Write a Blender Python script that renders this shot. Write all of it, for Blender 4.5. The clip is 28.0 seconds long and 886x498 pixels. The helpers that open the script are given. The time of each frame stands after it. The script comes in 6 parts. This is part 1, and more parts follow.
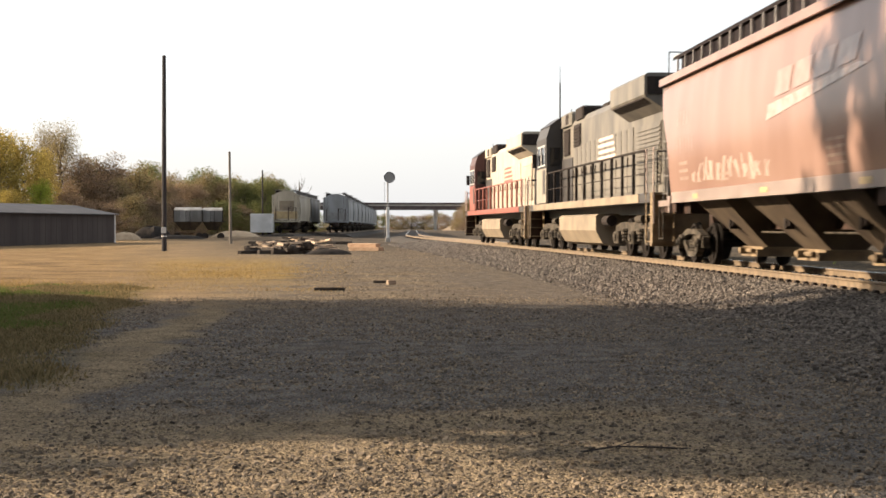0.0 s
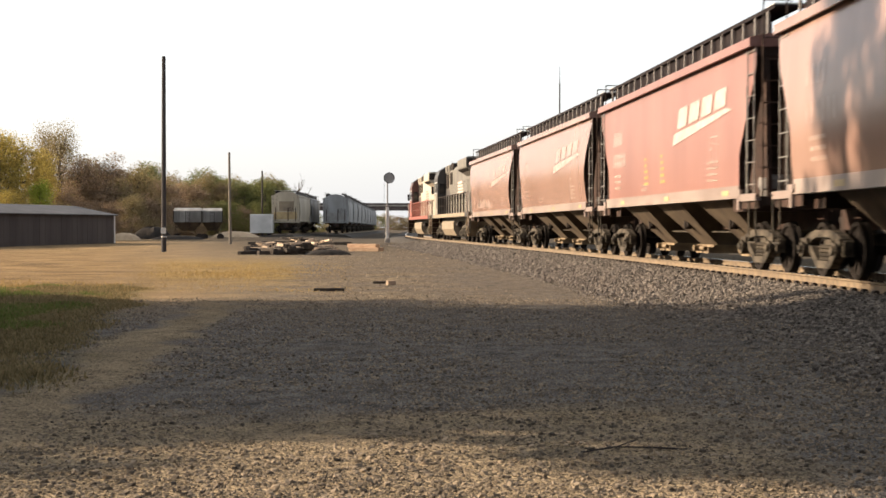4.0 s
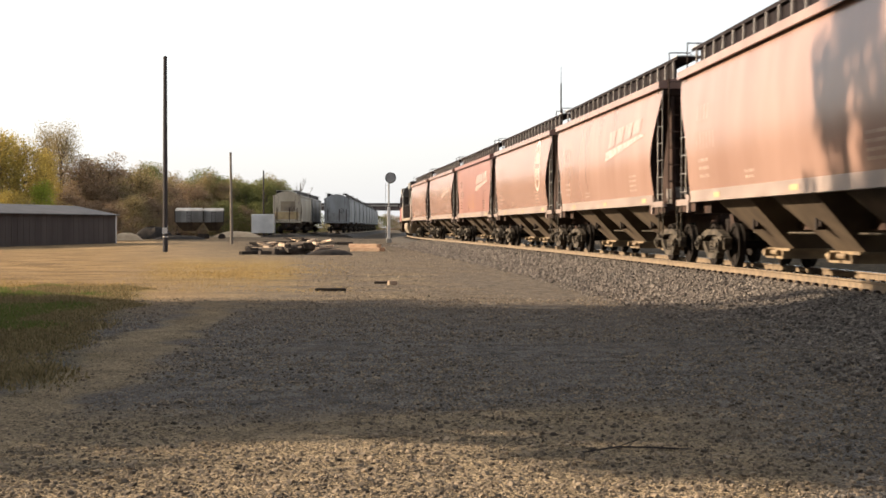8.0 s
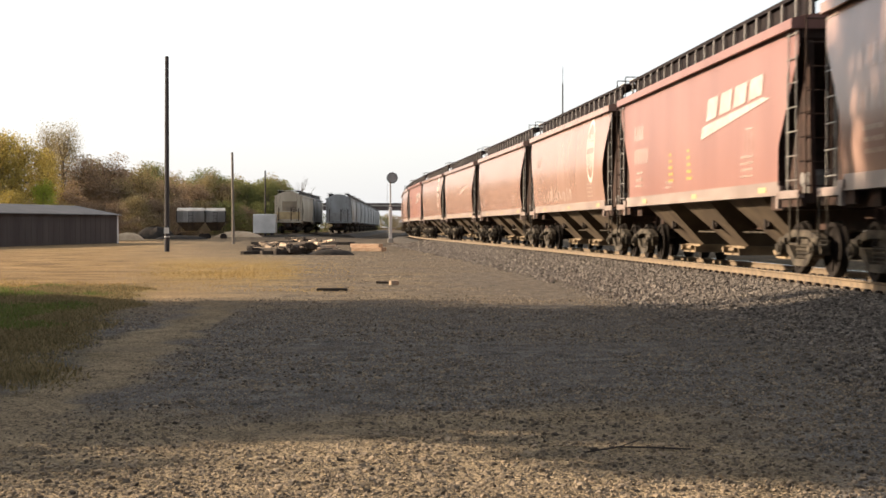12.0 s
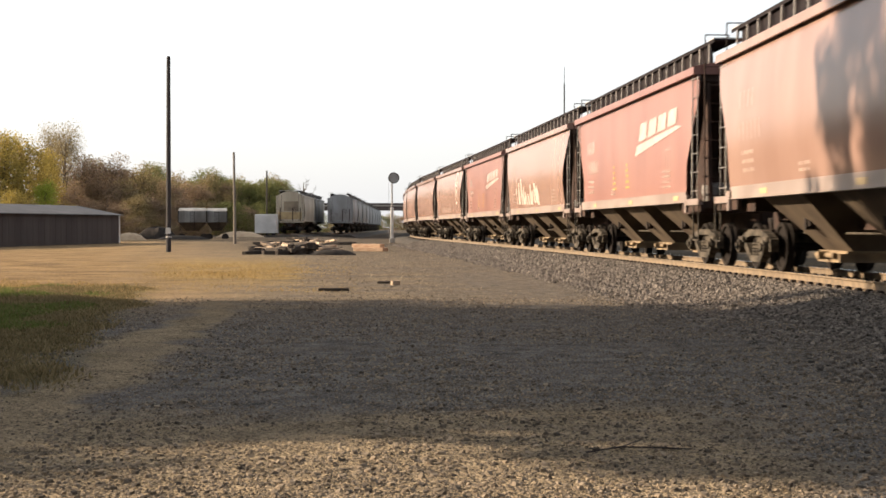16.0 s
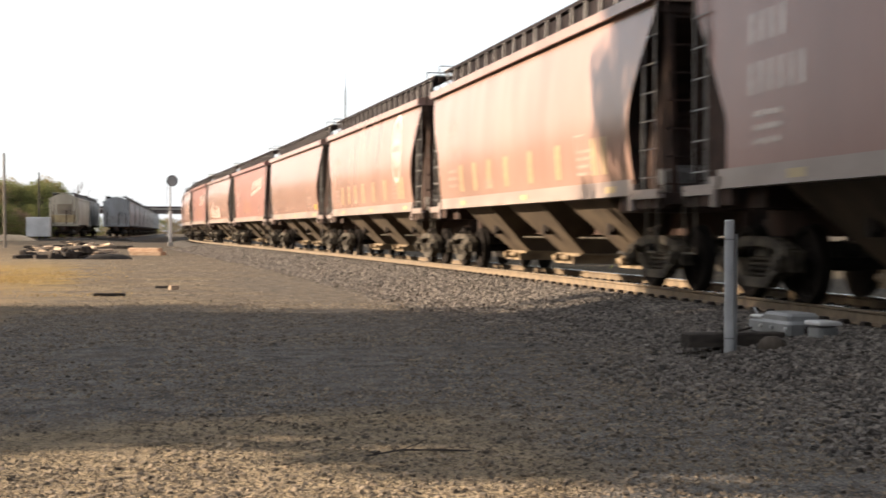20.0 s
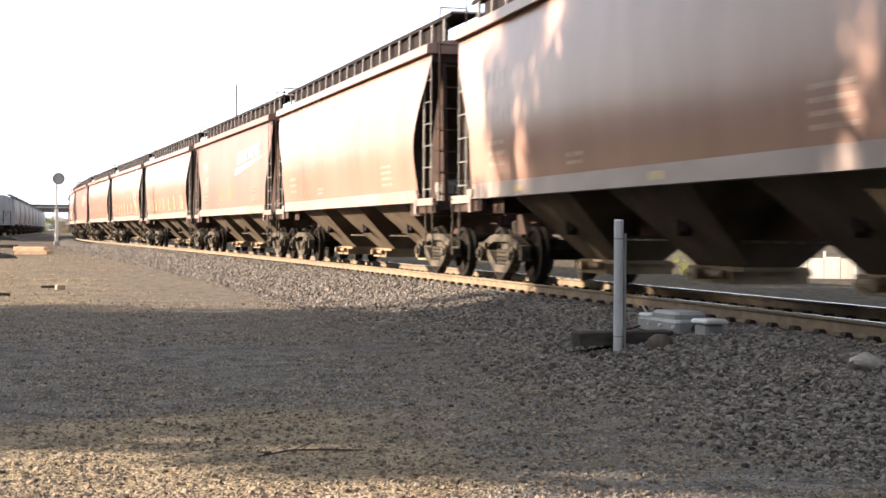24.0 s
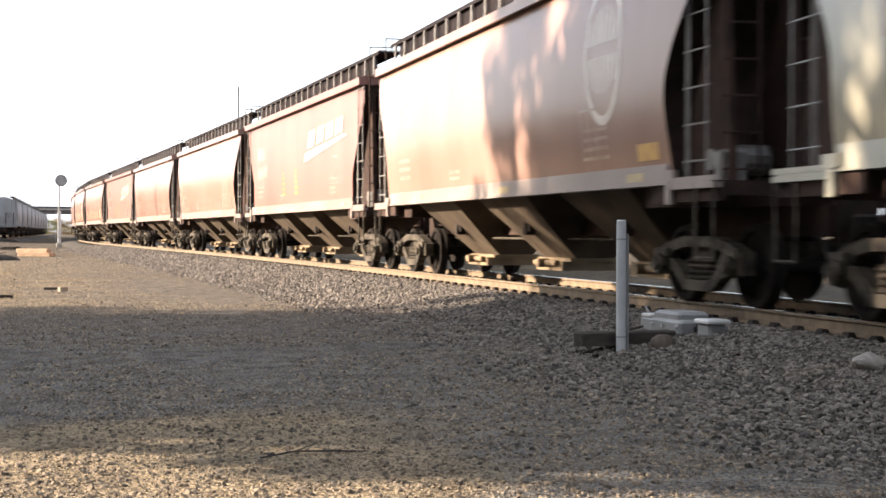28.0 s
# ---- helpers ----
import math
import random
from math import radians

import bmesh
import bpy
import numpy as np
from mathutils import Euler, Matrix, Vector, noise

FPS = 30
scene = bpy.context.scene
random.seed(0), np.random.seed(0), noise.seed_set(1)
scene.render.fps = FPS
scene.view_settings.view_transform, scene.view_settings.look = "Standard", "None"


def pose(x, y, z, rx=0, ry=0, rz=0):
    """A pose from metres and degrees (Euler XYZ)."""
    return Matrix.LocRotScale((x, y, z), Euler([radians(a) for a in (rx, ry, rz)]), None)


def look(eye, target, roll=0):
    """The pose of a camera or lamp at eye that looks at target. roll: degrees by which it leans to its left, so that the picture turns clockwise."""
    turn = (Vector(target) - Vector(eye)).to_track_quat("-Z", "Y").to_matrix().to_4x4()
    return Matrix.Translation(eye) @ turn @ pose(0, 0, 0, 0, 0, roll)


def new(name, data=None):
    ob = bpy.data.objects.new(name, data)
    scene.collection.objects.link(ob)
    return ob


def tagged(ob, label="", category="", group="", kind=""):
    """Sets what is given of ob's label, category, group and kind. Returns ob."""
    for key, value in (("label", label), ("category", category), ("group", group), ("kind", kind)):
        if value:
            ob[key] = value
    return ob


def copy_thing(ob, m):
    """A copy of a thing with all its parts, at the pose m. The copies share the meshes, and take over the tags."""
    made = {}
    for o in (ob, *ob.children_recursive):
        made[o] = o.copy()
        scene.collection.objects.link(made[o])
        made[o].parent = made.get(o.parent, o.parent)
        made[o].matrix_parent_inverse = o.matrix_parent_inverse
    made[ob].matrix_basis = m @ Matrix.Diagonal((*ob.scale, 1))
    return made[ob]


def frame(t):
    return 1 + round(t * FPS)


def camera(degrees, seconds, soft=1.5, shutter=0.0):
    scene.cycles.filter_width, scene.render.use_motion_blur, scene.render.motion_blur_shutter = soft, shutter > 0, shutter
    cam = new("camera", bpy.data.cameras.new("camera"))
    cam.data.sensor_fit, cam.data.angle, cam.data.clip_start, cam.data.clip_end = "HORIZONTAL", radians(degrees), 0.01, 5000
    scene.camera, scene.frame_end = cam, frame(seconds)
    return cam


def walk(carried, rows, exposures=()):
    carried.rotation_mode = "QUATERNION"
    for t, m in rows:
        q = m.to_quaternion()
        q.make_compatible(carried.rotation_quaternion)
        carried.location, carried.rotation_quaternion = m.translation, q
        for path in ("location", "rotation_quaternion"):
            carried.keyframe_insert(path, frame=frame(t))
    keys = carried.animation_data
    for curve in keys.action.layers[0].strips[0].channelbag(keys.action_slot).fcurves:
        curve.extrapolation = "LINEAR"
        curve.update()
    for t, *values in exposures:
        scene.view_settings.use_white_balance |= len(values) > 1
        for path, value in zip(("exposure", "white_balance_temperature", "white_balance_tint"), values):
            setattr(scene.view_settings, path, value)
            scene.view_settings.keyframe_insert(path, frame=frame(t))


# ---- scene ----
EXPO0, EXPO1 = 1.5, 2.28
SUN_EL, SUN_AZ = 20, 77
SKY, SUN_E = 0.078, 5.3
cam = camera(34.18, 28.0, soft=1.6, shutter=0.5)
EYE_Z = 1.27
# seconds, tilt, roll, yaw of the tripod head
PAN = [(0.0, 89.12, -0.03, -0.14), (0.5, 89.12, -0.03, -0.21), (1.0, 89.13, -0.01, -0.225), (1.5, 89.139, -0.01, -0.219),
       (2.0, 89.14, -0.01, -0.205), (3.0, 89.138, -0.01, -0.194), (3.5, 89.139, -0.01, -0.17), (5.5, 89.138, -0.01, -0.134),
       (7.0, 89.139, -0.015, -0.11), (8.0, 89.139, -0.01, -0.097), (9.0, 89.141, -0.015, -0.072), (10.0, 89.139, -0.02, -0.045),
       (11.0, 89.138, -0.02, -0.039), (12.5, 89.138, -0.02, -0.025), (14.5, 89.138, -0.02, 0.02), (16.0, 89.139, 0.0, 0.03),
       (16.8, 89.139, 0.0, 0.03), (17.0, 89.139, 0.0, 0.0), (17.5, 89.125, -0.036, -1.293), (18.0, 89.15, -0.09, -4.043),
       (18.5, 89.172, -0.119, -5.443), (19.0, 89.189, -0.125, -5.939), (19.5, 89.255, -0.159, -6.528), (20.0, 89.323, -0.194, -8.663),
       (20.5, 89.332, -0.237, -11.372), (21.0, 89.311, -0.267, -12.988), (21.5, 89.311, -0.28, -13.375), (22.5, 89.31, -0.28, -13.2),
       (23.5, 89.309, -0.28, -12.986), (24.5, 89.308, -0.28, -12.94), (25.5, 89.307, -0.275, -12.886), (27.5, 89.312, -0.26, -12.884),
       (28.0, 89.341, -0.12, -12.857)]
walk(cam, [(t, pose(0, 0, EYE_Z, a, b, c)) for t, a, b, c in PAN], exposures=[(0.0, EXPO0, 6500, 10), (17.2, EXPO0, 6450, 10), (20.5, EXPO0 + 0.3, 6250, 10), (24.0, EXPO1, 6000, 10), (28.0, EXPO1, 6000, 10)])

# ---- light: low hazy autumn sun from the west, milky sky ----
SUN_ELEVATION, SUN_AZIMUTH = radians(SUN_EL), radians(SUN_AZ)   # azimuth from +y towards -x
sun_dir = Vector((-math.sin(SUN_AZIMUTH) * math.cos(SUN_ELEVATION), math.cos(SUN_AZIMUTH) * math.cos(SUN_ELEVATION), math.sin(SUN_ELEVATION)))
world = bpy.data.worlds.new("sky")
scene.world = world
world.use_nodes = True
wn, wl = world.node_tree.nodes, world.node_tree.links
sky = wn.new("ShaderNodeTexSky")
sky.sky_type, sky.sun_disc = "NISHITA", False
sky.sun_elevation, sky.sun_rotation = SUN_ELEVATION, -SUN_AZIMUTH
sky.dust_density, sky.air_density = 4.0, 1.0
haze = wn.new("ShaderNodeMix")
haze.data_type = "RGBA"
haze.inputs[0].default_value = 0.55
haze.inputs[7].default_value = (6.8, 6.85, 6.95, 1)
wl.new(sky.outputs[0], haze.inputs[6])
wl.new(haze.outputs[2], wn["Background"].inputs[0])
wn["Background"].inputs[1].default_value = SKY
sun_lamp = new("sun", bpy.data.lights.new("sun", "SUN"))
sun_lamp.data.energy, sun_lamp.data.angle, sun_lamp.data.color = SUN_E, radians(0.6), (1.0, 0.80, 0.59)
sun_lamp.matrix_world = look(sun_dir * 200, (0, 0, 0))


# ---- materials ----
def mat(name, base, second, scale=3.0, rough=0.8, metal=0.0, bump=0.0, bump_scale=40.0, third=None, detail=8.0, stretch=(1, 1, 1), per_object=0.0, blend=(0.35, 0.65), spec=0.4, coat=0.0):
    """A surface of two mottled colours (and patches of a third), with fine relief."""
    m = bpy.data.materials.new(name)
    m.use_nodes = True
    n, l = m.node_tree.nodes, m.node_tree.links
    b = n["Principled BSDF"]
    b.inputs["Roughness"].default_value, b.inputs["Metallic"].default_value = rough, metal
    b.inputs["Specular IOR Level"].default_value = spec
    b.inputs["Coat Weight"].default_value, b.inputs["Coat Roughness"].default_value = coat, 0.16
    tc, mp = n.new("ShaderNodeTexCoord"), n.new("ShaderNodeMapping")
    mp.inputs["Scale"].default_value = stretch
    l.new(tc.outputs["Object"], mp.inputs[0])

    def noise_mix(sc, a, c, lo, hi, det=detail):
        t, r, x = n.new("ShaderNodeTexNoise"), n.new("ShaderNodeMapRange"), n.new("ShaderNodeMix")
        t.inputs["Scale"].default_value, t.inputs["Detail"].default_value = sc, det
        r.inputs[1].default_value, r.inputs[2].default_value = lo, hi
        x.data_type = "RGBA"
        l.new(mp.outputs[0], t.inputs[0])
        l.new(t.outputs[0], r.inputs[0])
        l.new(r.outputs[0], x.inputs[0])
        for socket, v in ((6, a), (7, c)):
            if isinstance(v, tuple):
                x.inputs[socket].default_value = (*v, 1)
            else:
                l.new(v, x.inputs[socket])
        return x.outputs[2]
    col = noise_mix(scale, base, second, *blend)
    if third:
        col = noise_mix(scale * 0.21, col, third, 0.55, 0.75, 4.0)
    if per_object:
        oi, hs, r = n.new("ShaderNodeObjectInfo"), n.new("ShaderNodeHueSaturation"), n.new("ShaderNodeMapRange")
        r.inputs[3].default_value, r.inputs[4].default_value = 1 - per_object, 1 + per_object
        l.new(oi.outputs["Random"], r.inputs[0])
        l.new(r.outputs[0], hs.inputs["Value"])
        l.new(col, hs.inputs["Color"])
        col = hs.outputs[0]
    l.new(col, b.inputs["Base Color"])
    if bump:
        t, bp = n.new("ShaderNodeTexNoise"), n.new("ShaderNodeBump")
        t.inputs["Scale"].default_value, t.inputs["Detail"].default_value = bump_scale, 6
        bp.inputs["Strength"].default_value, bp.inputs["Distance"].default_value = bump, 0.02
        l.new(mp.outputs[0], t.inputs[0])
        l.new(t.outputs[0], bp.inputs["Height"])
        l.new(bp.outputs[0], b.inputs["Normal"])
    return m


def island_mat(name, c1, c2, rough=0.9, translucent=0.0):
    """Many small pieces in one mesh (leaves, stones), each of its own shade between two colours."""
    m = bpy.data.materials.new(name)
    m.use_nodes = True
    n, l = m.node_tree.nodes, m.node_tree.links
    b = n["Principled BSDF"]
    b.inputs["Roughness"].default_value, b.inputs["Specular IOR Level"].default_value = rough, 0.08
    g, x = n.new("ShaderNodeNewGeometry"), n.new("ShaderNodeMix")
    x.data_type = "RGBA"
    x.inputs[6].default_value, x.inputs[7].default_value = (*c1, 1), (*c2, 1)
    l.new(g.outputs["Random Per Island"], x.inputs[0])
    l.new(x.outputs[2], b.inputs["Base Color"])
    if translucent:
        tr, ad = n.new("ShaderNodeBsdfTranslucent"), n.new("ShaderNodeMixShader")
        ad.inputs[0].default_value = translucent
        l.new(x.outputs[2], tr.inputs[0])
        l.new(b.outputs[0], ad.inputs[1])
        l.new(tr.outputs[0], ad.inputs[2])
        l.new(ad.outputs[0], n["Material Output"].inputs[0])
    return m


M_RED = mat("faded_oxide_red_paint", (0.24, 0.153, 0.123), (0.197, 0.121, 0.096), 0.7, 0.21, bump=0.03, bump_scale=5, third=(0.275, 0.182, 0.15), per_object=0.05, stretch=(1, 1, 0.4), spec=0.3)
M_SILL = mat("dusty_pale_sill_paint", (0.235, 0.187, 0.163), (0.165, 0.125, 0.108), 1.5, 0.4, third=(0.2, 0.13, 0.11), stretch=(1, 0.5, 1), spec=0.4)
M_EMBLEM = mat("worn_white_emblem_paint", (0.40, 0.315, 0.27), (0.30, 0.22, 0.187), 3.0, 0.22, spec=0.5)
M_BADGE = mat("chalky_white_badge_paint", (0.55, 0.48, 0.42), (0.40, 0.33, 0.28), 3.0, 0.3, spec=0.3, coat=0.2)
M_GHOST = mat("nearly_faded_emblem_paint", (0.30, 0.205, 0.165), (0.24, 0.155, 0.125), 3.0, 0.22, spec=0.5)
M_PINK = mat("bright_oxide_red_paint", (0.215, 0.11, 0.09), (0.175, 0.087, 0.072), 0.7, 0.3, bump=0.04, bump_scale=5, third=(0.24, 0.125, 0.104), per_object=0.05, stretch=(1, 1, 0.4), spec=0.22)
M_TAN = mat("faded_grey_tan_paint", (0.27, 0.25, 0.19), (0.19, 0.17, 0.125), 0.7, 0.35, spec=0.5, coat=0.4, bump=0.05, bump_scale=6, per_object=0.08, stretch=(1, 1, 0.4))
M_BROWN = mat("grimy_brown_underframe_and_shaded_ends", (0.05, 0.03, 0.023), (0.026, 0.018, 0.015), 3.0, 0.85, spec=0.12, bump=0.2, bump_scale=25)
M_HOPPER = mat("dusty_hopper_steel", (0.092, 0.07, 0.048), (0.055, 0.041, 0.03), 1.6, 0.8, spec=0.12, bump=0.1, bump_scale=20)
M_DARK = mat("oily_dark_steel", (0.02, 0.017, 0.016), (0.034, 0.026, 0.022), 8.0, 0.8, spec=0.1, bump=0.2, bump_scale=40)
M_PANEL = mat("near_black_roof_panel", (0.012, 0.010, 0.012), (0.022, 0.018, 0.018), 5.0, 0.95, spec=0.08)
M_TRUCK = mat("dusty_cast_steel", (0.08, 0.066, 0.049), (0.018, 0.015, 0.012), 6.0, 0.8, spec=0.15, bump=0.3, bump_scale=30)
M_WHEEL = mat("worn_wheel_steel", (0.02, 0.017, 0.015), (0.012, 0.01, 0.009), 4.0, 0.9, spec=0.05)
M_GALV = mat("galvanised_steel", (0.52, 0.51, 0.49), (0.42, 0.41, 0.39), 6.0, 0.5, metal=0.3)
M_LADDER = mat("dull_grey_ladder_steel", (0.2, 0.183, 0.168), (0.135, 0.124, 0.113), 6.0, 0.5, metal=0.2)
M_WHITE = mat("chalky_white_lettering", (0.52, 0.43, 0.37), (0.42, 0.31, 0.26), 9.0, 0.7)
M_FADED = mat("faded_stencil_paint", (0.38, 0.29, 0.245), (0.27, 0.19, 0.157), 6.0, 0.22, spec=0.5)
M_YELLOW_DULL = mat("dull_reflector_yellow", (0.38, 0.29, 0.14), (0.30, 0.22, 0.12), 9.0, 0.5)
M_YELLOW = mat("yellow_marking_paint", (0.50, 0.30, 0.06), (0.38, 0.21, 0.06), 9.0, 0.35, spec=0.5, coat=0.4)
M_CREAMCAR = mat("weathered_cream_grey_paint", (0.36, 0.315, 0.24), (0.25, 0.215, 0.16), 0.8, 0.6, third=(0.22, 0.19, 0.15), stretch=(1, 1, 0.3))
M_STEPS = mat("rusty_tan_step_steel", (0.20, 0.14, 0.075), (0.12, 0.085, 0.05), 3.0, 0.7)
M_GREYCAR = mat("weathered_pale_grey_paint", (0.25, 0.26, 0.265), (0.165, 0.165, 0.16), 0.8, 0.6, third=(0.11, 0.095, 0.08), per_object=0.12, stretch=(1, 1, 0.3))
M_OCHRE = mat("ochre_rusty_panel", (0.34, 0.26, 0.13), (0.24, 0.17, 0.09), 2.0, 0.7)
M_RAIL = mat("rusty_rail_side", (0.155, 0.11, 0.064), (0.092, 0.065, 0.039), 5.0, 0.7, bump=0.15, bump_scale=30)
M_RAILTOP = mat("polished_rail_head", (0.45, 0.44, 0.43), (0.38, 0.37, 0.36), 5.0, 0.25, metal=0.9)
M_TIE = mat("weathered_creosoted_timber", (0.06, 0.05, 0.042), (0.035, 0.03, 0.026), 4.0, 0.9, bump=0.4, bump_scale=30, stretch=(1, 8, 4), per_object=0.3, spec=0.06)
M_BALLAST = mat("dusty_grey_ballast", (0.075, 0.067, 0.058), (0.044, 0.04, 0.036), 14.0, 0.95, bump=0.8, bump_scale=28, third=(0.11, 0.093, 0.074), spec=0.06)
M_WOOD = mat("dark_pole_timber", (0.03, 0.025, 0.025), (0.02, 0.017, 0.017), 6.0, 0.9, bump=0.3, bump_scale=40, stretch=(4, 4, 0.3))
M_GREYWOOD = mat("grey_weathered_pole_timber", (0.17, 0.14, 0.11), (0.10, 0.085, 0.07), 6.0, 0.9, bump=0.3, bump_scale=40, stretch=(4, 4, 0.3))
M_PALEWOOD = mat("pale_splintered_timber", (0.42, 0.33, 0.24), (0.28, 0.21, 0.15), 5.0, 0.9, stretch=(1, 6, 4), per_object=0.3, spec=0.06)
M_REDWOOD = mat("reddish_old_timber", (0.52, 0.37, 0.25), (0.38, 0.24, 0.15), 5.0, 0.9, stretch=(1, 6, 4), per_object=0.2, spec=0.06)
M_SHED = mat("dull_brown_grey_sheet_metal", (0.07, 0.057, 0.052), (0.048, 0.039, 0.036), 0.6, 0.7, stretch=(1, 1, 0.2), spec=0.06)
M_SHEDROOF = mat("dull_weathered_roof_sheet", (0.085, 0.08, 0.08), (0.055, 0.052, 0.052), 0.8, 0.6, spec=0.06)
M_ROCK = mat("rough_grey_rock", (0.38, 0.34, 0.3), (0.26, 0.23, 0.2), 9.0, 0.95, bump=0.5, bump_scale=30, spec=0.06)
M_CONC = mat("weathered_concrete", (0.33, 0.31, 0.28), (0.25, 0.235, 0.21), 0.6, 0.9, bump=0.2, spec=0.06)
M_GIRDER = mat("brown_weathered_girder", (0.09, 0.075, 0.07), (0.06, 0.05, 0.05), 0.6, 0.8, spec=0.06)
M_SILVER = mat("dusty_silver_engine_paint", (0.40, 0.35, 0.28), (0.30, 0.26, 0.20), 0.9, 0.5, stretch=(1, 1, 0.4))
M_LOCORED = mat("warm_red_cab_paint", (0.25, 0.08, 0.058), (0.2, 0.06, 0.045), 1.0, 0.45)
M_BLACK = mat("dusty_black_engine_paint", (0.04, 0.036, 0.033), (0.022, 0.02, 0.02), 1.0, 0.5)
M_DUSTY = mat("sun_bleached_grey_engine_paint", (0.145, 0.13, 0.106), (0.07, 0.064, 0.055), 1.6, 0.5, third=(0.18, 0.157, 0.115), stretch=(1, 1, 0.4))
M_TANK = mat("dusty_tan_fuel_tank", (0.22, 0.175, 0.118), (0.14, 0.108, 0.074), 1.2, 0.6)
M_GLASS = mat("dark_cab_glass", (0.012, 0.013, 0.015), (0.018, 0.018, 0.02), 2.0, 0.08)
M_SIGNAL = mat("grey_signal_paint", (0.22, 0.217, 0.21), (0.16, 0.157, 0.15), 3.0, 0.6)
M_PVC = mat("pale_grey_plastic_tube", (0.47, 0.465, 0.46), (0.39, 0.385, 0.38), 4.0, 0.5)
M_SOIL = mat("dark_spoil_heap", (0.018, 0.016, 0.015), (0.034, 0.029, 0.025), 3.0, 0.95, bump=0.6, bump_scale=8, spec=0.06)
M_SAND = mat("pale_sand_heap", (0.36, 0.28, 0.19), (0.28, 0.21, 0.14), 2.0, 0.95, bump=0.4, bump_scale=8, spec=0.06)
M_BARK = mat("grey_brown_bark", (0.11, 0.09, 0.07), (0.07, 0.056, 0.045), 5.0, 0.9, stretch=(3, 3, 0.5), spec=0.06)
L_YELLOW = island_mat("golden_autumn_leaves", (0.40, 0.30, 0.075), (0.20, 0.16, 0.05), translucent=0.35)
L_GREEN = island_mat("dull_green_leaves", (0.175, 0.175, 0.062), (0.09, 0.098, 0.04), translucent=0.3)
L_BROWN = island_mat("russet_brown_leaves", (0.27, 0.185, 0.118), (0.15, 0.115, 0.08), translucent=0.3)
L_OLIVE = island_mat("olive_tan_leaves", (0.27, 0.21, 0.105), (0.14, 0.115, 0.06), translucent=0.3)
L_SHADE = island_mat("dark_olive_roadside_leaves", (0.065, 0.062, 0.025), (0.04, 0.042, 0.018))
L_BRIGHT = island_mat("fresh_yellow_green_leaves", (0.30, 0.34, 0.05), (0.20, 0.24, 0.04), translucent=0.35)
M_STONES = island_mat("mixed_grey_stones", (0.25, 0.198, 0.142), (0.05, 0.042, 0.034))
M_BSTONES = island_mat("ballast_stones", (0.2, 0.172, 0.146), (0.046, 0.041, 0.037))
M_DRY = island_mat("straw_dry_grass", (0.26, 0.195, 0.1), (0.1, 0.085, 0.042), translucent=0.25)
M_STRAW = island_mat("sunlit_straw_grass", (0.36, 0.25, 0.10), (0.17, 0.12, 0.055), translucent=0.3)
M_LAWN = island_mat("green_grass_blades", (0.085, 0.125, 0.03), (0.14, 0.145, 0.045), translucent=0.25)


